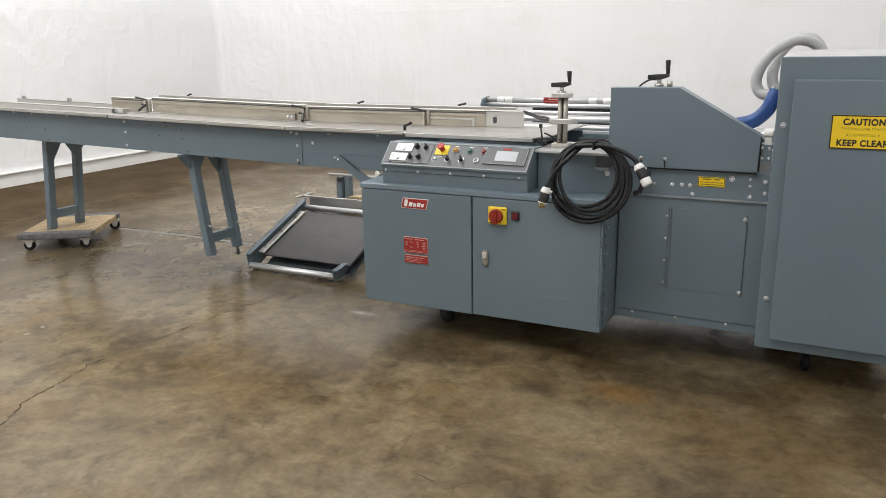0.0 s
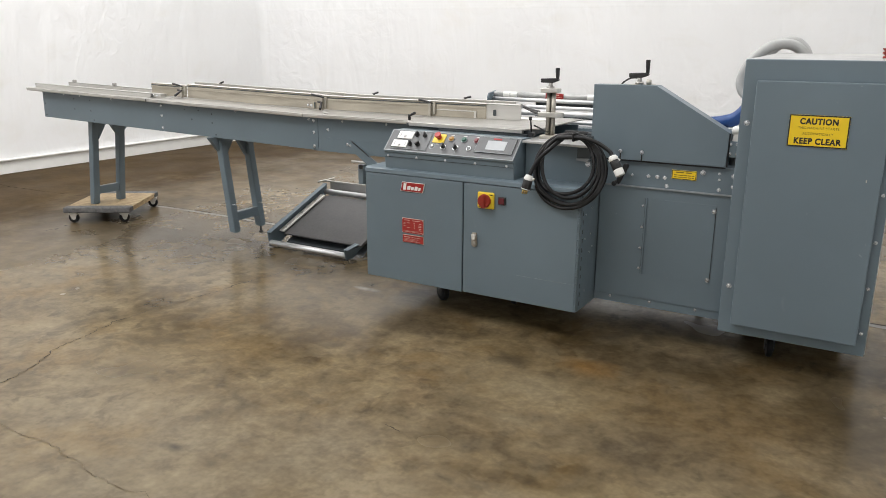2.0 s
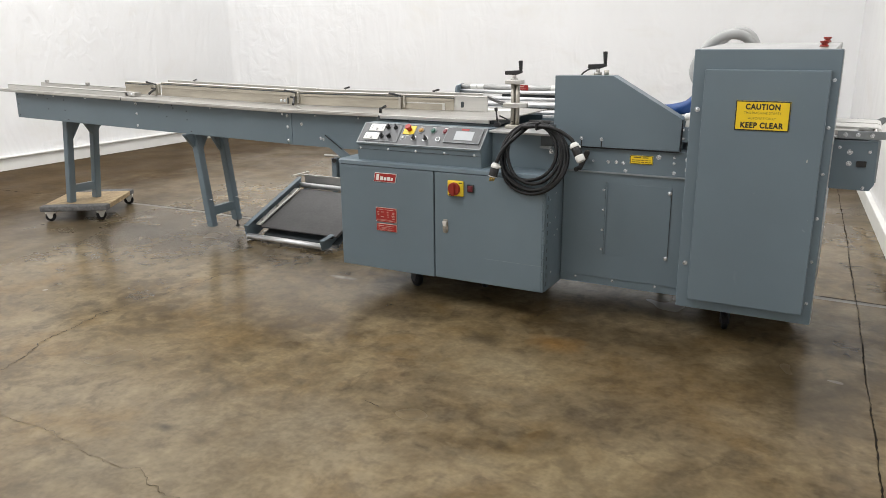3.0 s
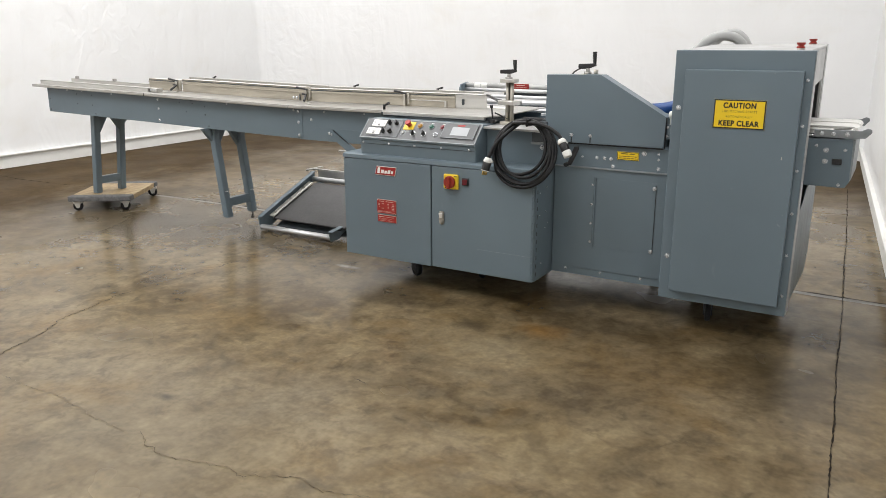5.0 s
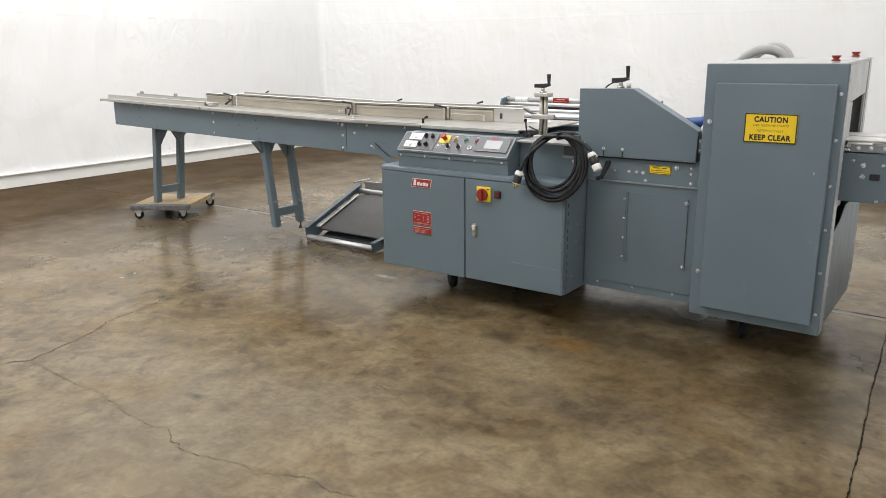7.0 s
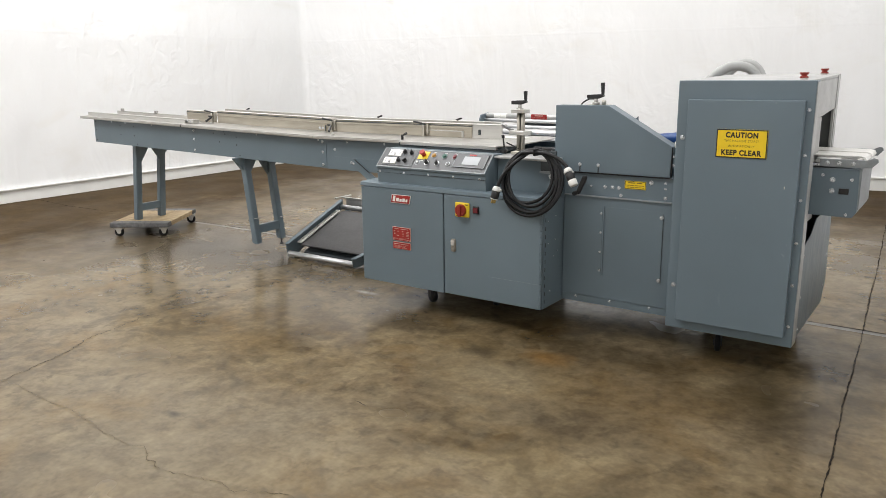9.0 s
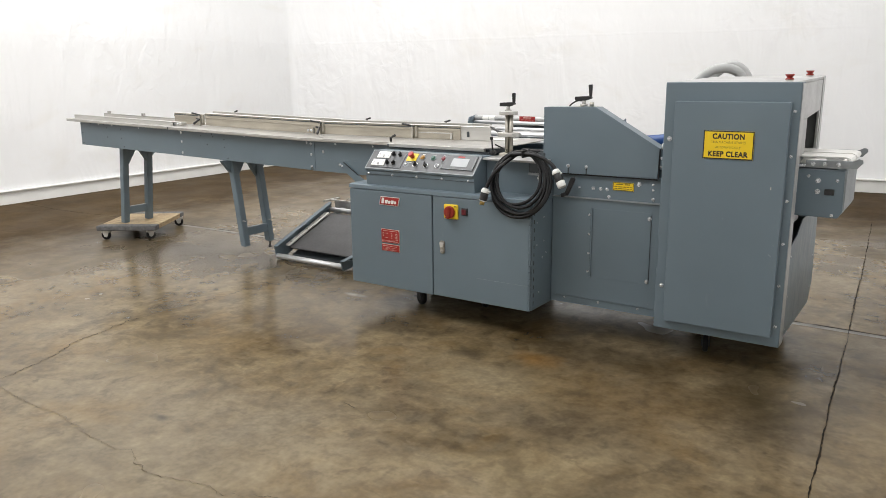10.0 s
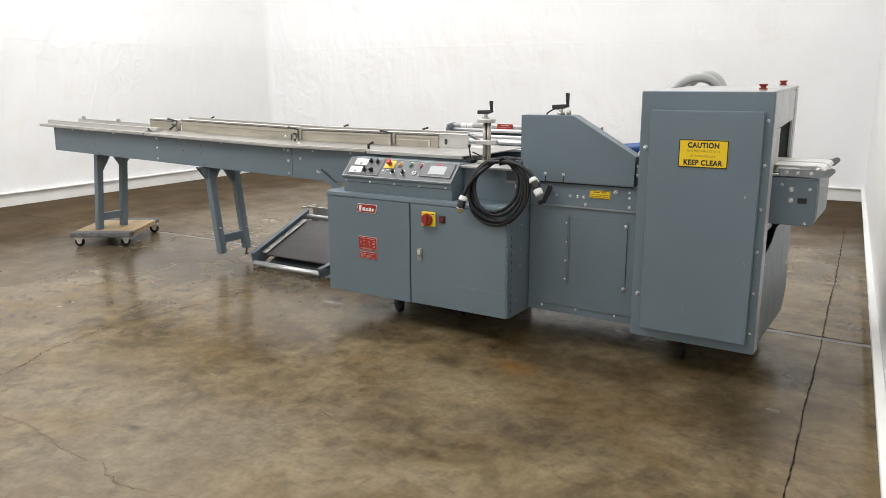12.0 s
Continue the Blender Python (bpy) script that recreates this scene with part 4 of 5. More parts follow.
# unseen block, added to deepen the shade beneath the tunnel
part("under_light_block", box_bm(-0.14, 0.34, 3.92, 4.12, 0.045, 0.164, 0.003), DARKPAINT_SHADE, tun)
part("top_seam", box_bm(-0.06, 0.30, 3.62, 3.632, 1.3655, 1.370, 0.001), DARKPAINT_SHADE, tun)
part("left_side", prism_bm([(3.376, 0.163), (3.376, 1.353), (4.14, 1.3695), (4.14, 0.163)], "x", -0.148, -0.136, 0.001), PAINT, tun)
part("bottom", box_bm(-0.148, 0.42, 3.376, 4.138, 0.163, 0.175, 0.001), PAINT, tun)
part("back", prism_bm([(-0.148, 0.163), (-0.148, 1.38), (0.408, 1.386), (0.408, 0.21), (0.38, 0.163)], "y", 4.14, 4.148, 0.001), GALV, tun)
part("right_side", join_bm(prism_bm([(3.376, 1.19), (3.376, 1.353), (4.13, 1.369), (4.13, 1.216), (4.06, 1.214), (3.72, 1.192)], "x", 0.393, 0.405, 0.001), box_bm(0.393, 0.405, 3.376, 3.72, 0.70, 1.1895, 0.0015), box_bm(0.393, 0.405, 4.065, 4.13, 0.70, 1.2125, 0.0015)), GALV, tun)
part("corner_flange", box_bm(0.4055, 0.409, 4.085, 4.134, 0.70, 1.38, 0.001), GALV, tun, "bright folded corner flange")
# a pale strip paints the light that falls on this return
part("lit_frame_edge", box_bm(0.4405, 0.4430, 3.30, 3.37, 0.17, 1.36, 0.001), GALV, tun, "front frame return with its lit side painted pale")
part("lower_panel", prism_bm([(3.40, 0.168), (3.40, 0.60), (3.60, 0.64), (3.72, 0.70), (4.19, 0.70), (4.22, 0.27), (4.13, 0.168)], "x", 0.4235, 0.4285, 0.001), PAINT, tun)
part("inner_wall", box_bm(-0.13, 0.392, 4.09, 4.13, 0.2, 1.34, 0), INNERM, tun)
part("inner_wall", box_bm(-0.13, 0.30, 3.40, 3.42, 0.2, 1.34, 0), DARKPAINT_SHADE, tun)
bolts_side = Matrix.Rotation(radians(90), 4, "Z")
for y, z in ((3.47, 0.56), (3.47, 0.36), (3.47, 0.2), (4.15, 0.43), (4.13, 0.26)):
    bolt(tun, 0.4285, y, z, 0.006, bolts_side)
for z in (1.104, 0.382):
    bolt(tun, -0.12, 3.2955, z, 0.0105)
for z in (1.242, 1.046, 0.848, 0.654, 0.458, 0.263):
    bolt(tun, 0.419, 3.2955, z, 0.0068)
part("door_scuff", box_bm(0.352, 0.356, 3.2612, 3.2622, 0.898, 0.91, 0), ALU_DULL, door)
sign = part("caution_sign", box_bm(0.048, 0.269, 3.2585, 3.2625, 1.024, 1.152, 0.0005), SIGNYEL, tun, "yellow caution sign with black letters and border")
part("border", bars_bm([(0.0482, 0.2688, 1.147, 1.1518), (0.0482, 0.2688, 1.0242, 1.029), (0.0482, 0.0528, 1.029, 1.147), (0.2642, 0.2688, 1.029, 1.147)], 3.2582), PRINTBLACK, sign)
part("lettering", text_bm("CAUTION", 0.0325, 0.1585, 3.258, 1.1255, 0.14, 0.0015), PRINTBLACK, sign)
part("lettering", text_bm("THIS MACHINE STARTS", 0.0145, 0.1585, 3.258, 1.1, 0.15), PRINTOLIVE, sign)
part("lettering", text_bm("AUTOMATICALLY", 0.0145, 0.1585, 3.258, 1.077, 0.112), PRINTOLIVE, sign)
part("lettering", text_bm("KEEP CLEAR", 0.0325, 0.1585, 3.258, 1.0465, 0.174, 0.0015), PRINTBLACK, sign)
for x, y, zt in ((0.358, 3.45, 1.3685), (0.340, 4.09, 1.383)):
    stop = part("emergency_stop", join_bm(cyl_bm((x, y, zt + 0.012), (x, y, zt + 0.022), 0.012, 20), cyl_bm((x, y, zt + 0.019), (x, y, zt + 0.03), 0.0155, 28, 0.0205, 0.002)), SWRED, tun, "red mushroom emergency stop")
    part("stop_collar", join_bm(cyl_bm((x, y, zt + 0.006), (x, y, zt + 0.014), 0.0195, 24, 0.016)), SWRED, stop)
    part("stop_base", cyl_bm((x, y, zt - 0.003), (x, y, zt + 0.007), 0.0165, 24), ZINC, stop)
caster_bm_parts(tun, 0.05, 3.54, 0.162, 0.045, 15, FORK)
part("caster_plate", box_bm(0.0, 0.10, 3.49, 3.59, 0.1495, 0.1615, 0.002), ALU_DULL, tun, "dull steel caster plate")
caster_bm_parts(tun, 0.30, 3.86, 0.166, 0.05, 5)
caster_bm_parts(tun, -0.05, 3.86, 0.166, 0.05, 40)

# ---- belts through the tunnel, outfeed ----
out = thing("outfeed_conveyor", (0.5, 3.75, 0.76), "outfeed conveyor with two white belts and grey-blue side rails", "conveyor")
part("gear_box", prism_bm([(0.30, 0.765), (0.30, 0.98), (0.617, 0.98), (0.622, 0.79), (0.605, 0.762)], "y", 3.50, 3.88, 0.003), PAINT, out)
part("end_bracket", box_bm(0.617, 0.627, 3.506, 3.874, 0.80, 0.985, 0.002), RIM, out)
arm_outline = [(0.455, 0.991), (0.455, 1.024), (0.60, 1.027), (0.645, 1.026), (0.668, 1.038), (0.684, 1.034), (0.687, 1.02), (0.665, 0.994), (0.60, 0.99)]
for y in (3.488, 4.05):
    back = -0.035 if y > 4 else 0.0
    rail = part("side_rail", prism_bm([(u + back, w) for u, w in arm_outline], "y", y - 0.006, y + 0.006, 0.002), RIM, out)
    for x in (0.487, 0.535, 0.59):
        bolt(out, x + back, y - 0.006, 1.009, 0.0085)
for x, z in ((0.512, 0.931), (0.513, 0.88)):
    bolt(out, x, 3.499, z, 0.0105)
for x, z in ((0.59, 0.935), (0.58, 0.775), (0.47, 0.95)):
    bolt(out, x, 3.499, z, 0.0068)
part("rocker_switch", box_bm(0.542, 0.582, 3.492, 3.501, 0.868, 0.894, 0.002), BLACK, out)
for y0, y1 in ((3.62, 3.79), (3.83, 4.0)):
    outline = [(-0.30, 1.024), (-0.30, 1.03), (0.605, 1.03), (0.622, 1.024), (0.628, 1.012), (0.622, 1.0), (0.6, 0.995), (-0.30, 0.995), (-0.30, 1.001), (0.592, 1.001), (0.614, 1.007), (0.616, 1.016), (0.6, 1.024)]
    part("belt", prism_bm(outline, "y", y0, y1, 0.0008), WHITEBELT, out)
part("end_roller", cyl_bm((0.603, 3.50, 1.0125), (0.603, 4.04, 1.0125), 0.0105, 20), STEEL, out)
part("belt_bed", box_bm(-0.28, 0.58, 3.53, 4.03, 0.988, 0.994, 0.001), DARKPAINT_SHADE, out)
part("guide_strip", box_bm(0.43, 0.53, 3.545, 3.60, 1.0, 1.022, 0.002), ALU, out)
part("shaft", cyl_bm((0.42, 3.50, 0.995), (0.47, 3.50, 0.995), 0.006, 12), BOLTM, out)

# ---- hoses ----
grey = [(-0.02, 4.26, 1.36), (-0.042, 4.26, 1.402), (-0.085, 4.24, 1.432), (-0.152, 4.2, 1.436), (-0.222, 4.17, 1.398), (-0.278, 4.15, 1.33), (-0.303, 4.14, 1.25), (-0.282, 4.13, 1.192), (-0.24, 4.11, 1.18), (-0.2, 4.09, 1.2)]
single("flexible_hose", tube_bm(spline(grey, 26), 0.0262, 18, False, 0.026, 0.007), HOSEGREY, "pale grey corrugated exhaust hose looping over the tunnel", "hose", group="exhaust hoses")
grey2 = [(-0.02, 4.36, 1.375), (-0.05, 4.36, 1.424), (-0.10, 4.35, 1.452), (-0.165, 4.32, 1.432), (-0.215, 4.27, 1.37), (-0.235, 4.2, 1.28), (-0.22, 4.18, 1.21), (-0.18, 4.15, 1.17)]
single("flexible_hose", tube_bm(spline(grey2, 26), 0.0262, 18, False, 0.026, 0.007), HOSEGREY, "pale grey corrugated exhaust hose looping over the tunnel", "hose", group="exhaust hoses")
blue = [(-0.47, 3.95, 1.035), (-0.40, 3.93, 1.042), (-0.335, 3.92, 1.052), (-0.272, 3.92, 1.074), (-0.225, 3.92, 1.122), (-0.203, 3.92, 1.172), (-0.19, 3.93, 1.21)]
single("flexible_hose", tube_bm(spline(blue, 30), 0.034, 20, False, 0.015, 0.007), HOSEBLUE, "blue flexible hose between the sealing unit and tunnel", "hose")

# ---- power cord ----
cord = thing("power_cord", (-0.845, 3.16, 0.69), "coiled thick black power cord with two locking plugs", "cable")
rng = random.Random(11)
coil = []
turns = 5
for i in range(turns * 40 + 1):
    a = i / 40 * 2 * math.pi + 1.9
    k = i / 40
    r = 0.153 + 0.021 * math.sin(k * 2.6 + 0.4) + 0.004 * math.sin(a * 2 + k)
    cx, cz = -0.870 + 0.014 * math.sin(k * 1.9 + 1.0), 1.018 - r + 0.008 * math.sin(k * 3.3)
    z = cz + r * math.sin(a) * 1.0
    x = cx + r * math.cos(a) * 1.03
    y = 3.156 + max(0.0, (z - 0.76)) * 0.36 + 0.012 * math.sin(k * 2.5 + a * 0.5) - 0.014 * (k - 2.5) / 2.5
    coil.append((x, y, z))
part("cord", tube_bm(coil, 0.0088, 10), RUBBER, cord)
tail_a = spline([coil[0], (-0.955, 3.18, 0.955), (-1.012, 3.16, 0.89), (-1.038, 3.14, 0.828)], 10)
tail_b = spline([coil[-1], (-0.82, 3.2, 1.012), (-0.735, 3.2, 0.995), (-0.672, 3.19, 0.962), (-0.652, 3.18, 0.938)], 10)
part("cord_end", tube_bm(tail_a, 0.0098, 10), RUBBER, cord)
part("cord_end", tube_bm(tail_b, 0.0098, 10), RUBBER, cord)
for z0 in (-0.85,):
    part("cable_tie", join_bm(box_bm(z0 - 0.007, z0 + 0.007, 3.19, 3.272, 0.992, 1.032, 0.006)), RUBBER, cord)


def plug(a, b, parent, prongs):
    a, b = Vector(a), Vector(b)
    d = (b - a).normalized()
    p = part("plug", join_bm(cyl_bm(a, a + d * 0.012, 0.017, 20, 0.021, 0.002), cyl_bm(a + d * 0.011, a + d * 0.024, 0.0228, 24, None, 0.002), cyl_bm(a + d * 0.017 + Vector((0.022, 0, 0)), a + d * 0.017 + Vector((0.029, 0, -0.002)), 0.006, 10)), WHITEPL, parent, "black and white locking plug")
    part("plug_body", cyl_bm(a + d * 0.024, a + d * 0.066, 0.0215, 24, 0.0225, 0.002), BLACK, p)
    if prongs:
        part("flange", cyl_bm(a + d * 0.066, a + d * 0.071, 0.0225, 24, 0.021, 0.0015), WHITEPL, p)
        for o in (-0.010, 0.0, 0.010):
            part("prong", cyl_bm(a + d * 0.071 + Vector((o, 0, 0)), a + d * 0.092 + Vector((o, 0, 0)), 0.0045, 8), BRASS, p)
    else:
        part("plug_cap", cyl_bm(a + d * 0.066, a + d * 0.098, 0.0228, 24, 0.0215, 0.003), WHITEPL, p)


plug((-1.038, 3.14, 0.826), (-1.056, 3.125, 0.74), cord, True)
plug((-0.655, 3.18, 0.943), (-0.608, 3.165, 0.866), cord, False)

# ---- infeed conveyor ----
inf = thing("infeed_conveyor", (-3.6, 3.8, 0.1), "long grey-blue infeed conveyor with aluminium table plates and guide fences", "conveyor")
PIV = Vector((-2.76, 3.8, 0.99))
SLOPE = math.atan(0.0215)


def lift(bm):
    """Tip a far-section mesh up by the slope of that section."""
    bm.transform(Matrix.Translation(PIV) @ Matrix.Rotation(SLOPE, 4, "Y") @ Matrix.Translation(-PIV))
    return bm


def raised(x, z):
    return z + max(0.0, (PIV.x - x)) * math.tan(SLOPE)


def channel(x0, x1, y, z0, z1, face):
    """A folded side beam: web with two flanges turned inward."""
    t, f = 0.004, 0.045 * face
    prof = [(y, z0), (y, z1), (y + f, z1), (y + f, z1 - t), (y + t * face, z1 - t), (y + t * face, z0 + t), (y + f, z0 + t), (y + f, z0)]
    return prism_bm(prof, "x", x0, x1, 0.001)


part("side_beam", lift(channel(-5.585, -2.735, 3.595, 0.771, 0.978, 1)), PAINT, inf)
part("side_beam", lift(channel(-5.585, -2.735, 4.075, 0.771, 0.978, -1)), PAINT, inf)
part("side_beam", prism_bm([(-2.732, 0.768), (-2.732, 0.978), (-1.16, 0.978), (-1.16, 0.86), (-2.0, 0.765)], "y", 3.593, 3.60, 0.001), PAINT, inf)
part("side_beam", prism_bm([(-2.732, 0.768), (-2.732, 0.978), (-1.16, 0.978), (-1.16, 0.86), (-2.0, 0.765)], "y", 4.07, 4.077, 0.001), PAINT, inf)
part("beam_strip", prism_bm([(-2.63, 0.852), (-2.63, 0.857), (-2.05, 0.85), (-2.05, 0.845)], "y", 3.5915, 3.594, 0.0005), PAINT, inf)
part("end_plate", lift(box_bm(-5.589, -5.583, 3.60, 4.07, 0.782, 0.974, 0.001)), PAINT, inf)
part("splice_plate", box_bm(-2.762, -2.704, 3.5885, 3.5955, 0.782, 0.974, 0.001), PAINT, inf)
for z in (0.955, 0.883, 0.796):
    bolt(inf, -2.735, 3.588, z, 0.0095)
    bolt(inf, -4.162, 3.5945, raised(-4.17, z), 0.0095)
bolt(inf, -2.625, 3.5925, 0.905, 0.0095)
bolt(inf, -2.78, 3.594, 0.962, 0.007)
bolt(inf, -2.51, 3.5925, 0.962, 0.007)
bolt(inf, -2.18, 3.5925, 0.962, 0.007)
for x, z in ((-5.30, 0.965), (-5.1, 0.965), (-4.72, 0.965), (-3.87, 0.972), (-3.42, 0.965)):
    bolt(inf, x, 3.5945, raised(x, z), 0.006)
for x, z in ((-5.18, 0.94), (-5.18, 0.86), (-4.98, 0.94), (-4.98, 0.86), (-3.92, 0.945), (-3.78, 0.945), (-3.85, 0.88), (-3.65, 0.93), (-3.65, 0.87), (-5.56, 0.88), (-5.56, 0.79), (-5.56, 0.955), (-5.42, 0.968), (-5.22, 0.968), (-3.79, 0.965), (-3.62, 0.79), (-4.95, 0.79)):
    stud("bolt_hole", "hole", lambda: cyl_bm((0, 0.001, 0), (0, -0.001, 0), 0.005, 10), PRINTBLACK, inf, (x, 3.5945, raised(x, z)))

# table plates
def plate_bm(x0, x1, y0, y1, z, t=0.022):
    return join_bm(box_bm(x0, x1, y0, y1, z - 0.006, z, 0.0015), box_bm(x0, x1, y0, y0 + 0.02, z - t, z - 0.0055, 0.003))


part("table_plate", lift(plate_bm(-5.72, -4.262, 3.545, 4.12, 1.0)), PLATE, inf)
part("table_plate", lift(plate_bm(-4.257, -2.79, 3.545, 4.12, 0.9985)), PLATE, inf)
part("plate_gap", lift(box_bm(-4.2635, -4.2555, 3.5435, 3.56, 0.979, 0.9985, 0)), PRINTBLACK, inf)
part("table_plate", plate_bm(-2.786, -1.98, 3.545, 4.12, 1.0), PLATE, inf)
part("table_plate", join_bm(prism_bm([(-1.976, 3.545), (-1.91, 3.41), (-1.20, 3.396), (-1.15, 3.50), (-1.15, 4.12), (-1.976, 4.12)], "z", 1.0025, 1.0095, 0.0015), prism_bm([(-1.90, 3.405), (-1.20, 3.391), (-1.20, 3.411), (-1.90, 3.425)], "z", 0.988, 1.0095, 0.003)), PLATE, inf)
# its dark colour paints the black shadow between plate and console
part("shaded_table_support", join_bm(box_bm(-1.93, -1.17, 3.43, 3.61, 0.978, 1.002, 0.002)), DARKPAINT_SHADE, inf)
part("clamp_handle", join_bm(cyl_bm((-1.955, 3.50, 1.009), (-1.955, 3.50, 1.04), 0.008, 12), cyl_bm((-1.955, 3.50, 1.034), (-1.90, 3.47, 1.052), 0.006, 10, 0.008)), BLACK, inf)


def fence(y, x0, x1, z0, h, label, sloped):
    """An upright aluminium guide: web, rolled top edge and a lower slot strip."""
    w = join_bm(box_bm(x0, x1, y - 0.003, y + 0.003, z0 + 0.004, z0 + h, 0.001), box_bm(x0, x1, y - 0.003, y + 0.045, z0 + h - 0.006, z0 + h + 0.002, 0.002), box_bm(x0, x1, y - 0.008, y - 0.002, z0 + 0.062, z0 + 0.07, 0.001), box_bm(x0, x1, y - 0.006, y - 0.002, z0 + 0.006, z0 + 0.012, 0.001))
    return part("guide_fence", lift(w) if sloped else w, FENCEM, inf, label)


fa = fence(3.80, -4.50, -4.12, 1.0, 0.088, "short aluminium guide fence", True)
fb = fence(3.795, -4.10, -2.83, 1.0, 0.098, "long aluminium guide fence", True)
fc = fence(3.795, -2.826, -1.62, 1.004, 0.09, "long aluminium guide fence", False)
# a dark strip paints the shadow line, a pale cap the lit top
for fo, x0, x1, y, z in ((fa, -4.50, -4.12, 3.80, 1.088), (fb, -4.10, -2.83, 3.795, 1.098), (fc, -2.826, -1.62, 3.795, 1.094)):
    edge = box_bm(x0, x1, y - 0.005, y - 0.002, z - 0.013, z - 0.007, 0.0005)
    part("shadow_gap_strip", lift(edge) if fo != fc else edge, DARKPAINT_SHADE, fo)
    cap = box_bm(x0, x1, y - 0.004, y + 0.047, z + 0.0015, z + 0.0035, 0.0005)
    part("lit_top_cap", lift(cap) if fo != fc else cap, ZINC, fo)
fd = part("guide_fence", join_bm(box_bm(-1.62, -1.40, 3.798, 3.804, 1.012, 1.095, 0.001), box_bm(-1.62, -1.40, 3.798, 3.86, 1.09, 1.098, 0.002)), ALU, inf, "bright aluminium end fence")
part("fence_slot", box_bm(-1.574, -1.556, 3.795, 3.799, 1.03, 1.065, 0.004), DARKPAINT_SHADE, fd)
part("slot_strip", join_bm(box_bm(-1.96, -1.69, 3.788, 3.793, 1.046, 1.052, 0.001), box_bm(-1.695, -1.68, 3.785, 3.793, 1.012, 1.052, 0.001)), ALU, fc)
ej = part("end_joint", box_bm(-3.03, -2.885, 3.786, 3.792, 1.012, 1.05, 0.001), FENCEM, fb)
part("end_cap", box_bm(-2.891, -2.883, 3.783, 3.7865, 1.01, 1.052, 0.0005), DARKPAINT_SHADE, ej)
for x in (-2.945, -2.915):
    bolt(ej, x, 3.7855, 1.031, 0.009)
for x, y in ((-4.33, 3.639), (-4.29, 3.639), (-4.25, 3.639)):
    bolt(inf, x, y, 1.05, 0.006)
part("low_rail", lift(join_bm(box_bm(-5.71, -4.30, 3.62, 3.626, 1.001, 1.031, 0.001), box_bm(-5.71, -4.30, 3.62, 3.665, 1.026, 1.032, 0.001), box_bm(-4.36, -4.22, 3.64, 3.70, 1.001, 1.03, 0.002))), ALU, inf)
part("back_rail", lift(join_bm(box_bm(-5.68, -4.36, 3.895, 3.901, 1.001, 1.032, 0.001), box_bm(-5.68, -4.36, 3.895, 3.925, 1.027, 1.033, 0.001))), ALU, inf)
for x in (-5.6, -5.08):
    part("rail_knob", lift(join_bm(box_bm(x - 0.014, x + 0.014, 3.888, 3.913, 1.032, 1.056, 0.004))), STEEL, inf)
part("guide_fence", join_bm(box_bm(-2.796, -1.52, 3.985, 3.991, 1.004, 1.098, 0.001), box_bm(-2.796, -1.52, 3.985, 4.02, 1.096, 1.101, 0.001)), ALU, inf, "rear aluminium guide fence")
part("guide_fence", lift(join_bm(box_bm(-4.24, -2.80, 3.985, 3.991, 1.001, 1.101, 0.001), box_bm(-4.24, -2.80, 3.985, 4.02, 1.099, 1.104, 0.001))), ALU, inf, "rear aluminium guide fence")
for x in (-3.97, -2.56, -1.87):
    part("clamp_handle", join_bm(cyl_bm((x, 4.0, raised(x, 1.1)), (x, 4.0, raised(x, 1.112)), 0.006, 12), cyl_bm((x - 0.01, 4.0, raised(x, 1.107)), (x + 0.045, 3.98, raised(x, 1.118)), 0.005, 10, 0.0065)), BLACK, inf)


def fence_clamp(x, z, strap):
    """A clamp on the fence: slim bracket, black swing lever at its head, a second lever low down and a strap on the table."""
    post = part("clamp_post", join_bm(box_bm(x - 0.008, x + 0.008, 3.762, 3.782, z, z + 0.082, 0.002), box_bm(x + 0.016, x + 0.03, 3.776, 3.793, z + 0.02, z + 0.088, 0.002)), ALU_DULL, inf)
    part("clamp_handle", join_bm(cyl_bm((x, 3.772, z + 0.066), (x, 3.772, z + 0.093), 0.0085, 12), cyl_bm((x + 0.004, 3.772, z + 0.088), (x - 0.07, 3.752, z + 0.103), 0.0055, 10, 0.007, 0.001)), BLACK, post)
    if strap:
        dx, dy = strap
        part("clamp_handle", join_bm(cyl_bm((x + 0.01, 3.755, z + 0.052), (x + 0.01 + 0.25 * dx, 3.74 + 0.35 * dy, z + 0.018), 0.0075, 10, 0.009, 0.001), cyl_bm((x + 0.01, 3.765, z + 0.052), (x - 0.02, 3.75, z + 0.058), 0.006, 10)), BLACK, post)
        part("strap", prism_bm([(x - 0.01, 3.77), (x + 0.012, 3.78), (x + dx, 3.77 + dy), (x + dx - 0.022, 3.762 + dy)], "z", z + 0.001, z + 0.007, 0.001), ALU, post)
    return post


fence_clamp(-4.14, raised(-4.14, 1.0), (-0.06, -0.09))
fence_clamp(-2.815, raised(-2.815, 1.0), (0.17, -0.15))
fence_clamp(-1.985, 1.002, None)
part("belt", lift(box_bm(-4.5, -2.8, 3.87, 3.98, 1.0, 1.003, 0)), WHITEBELT, inf)
part("belt", box_bm(-2.8, -1.3, 3.87, 3.98, 1.01, 1.013, 0), WHITEBELT, inf)


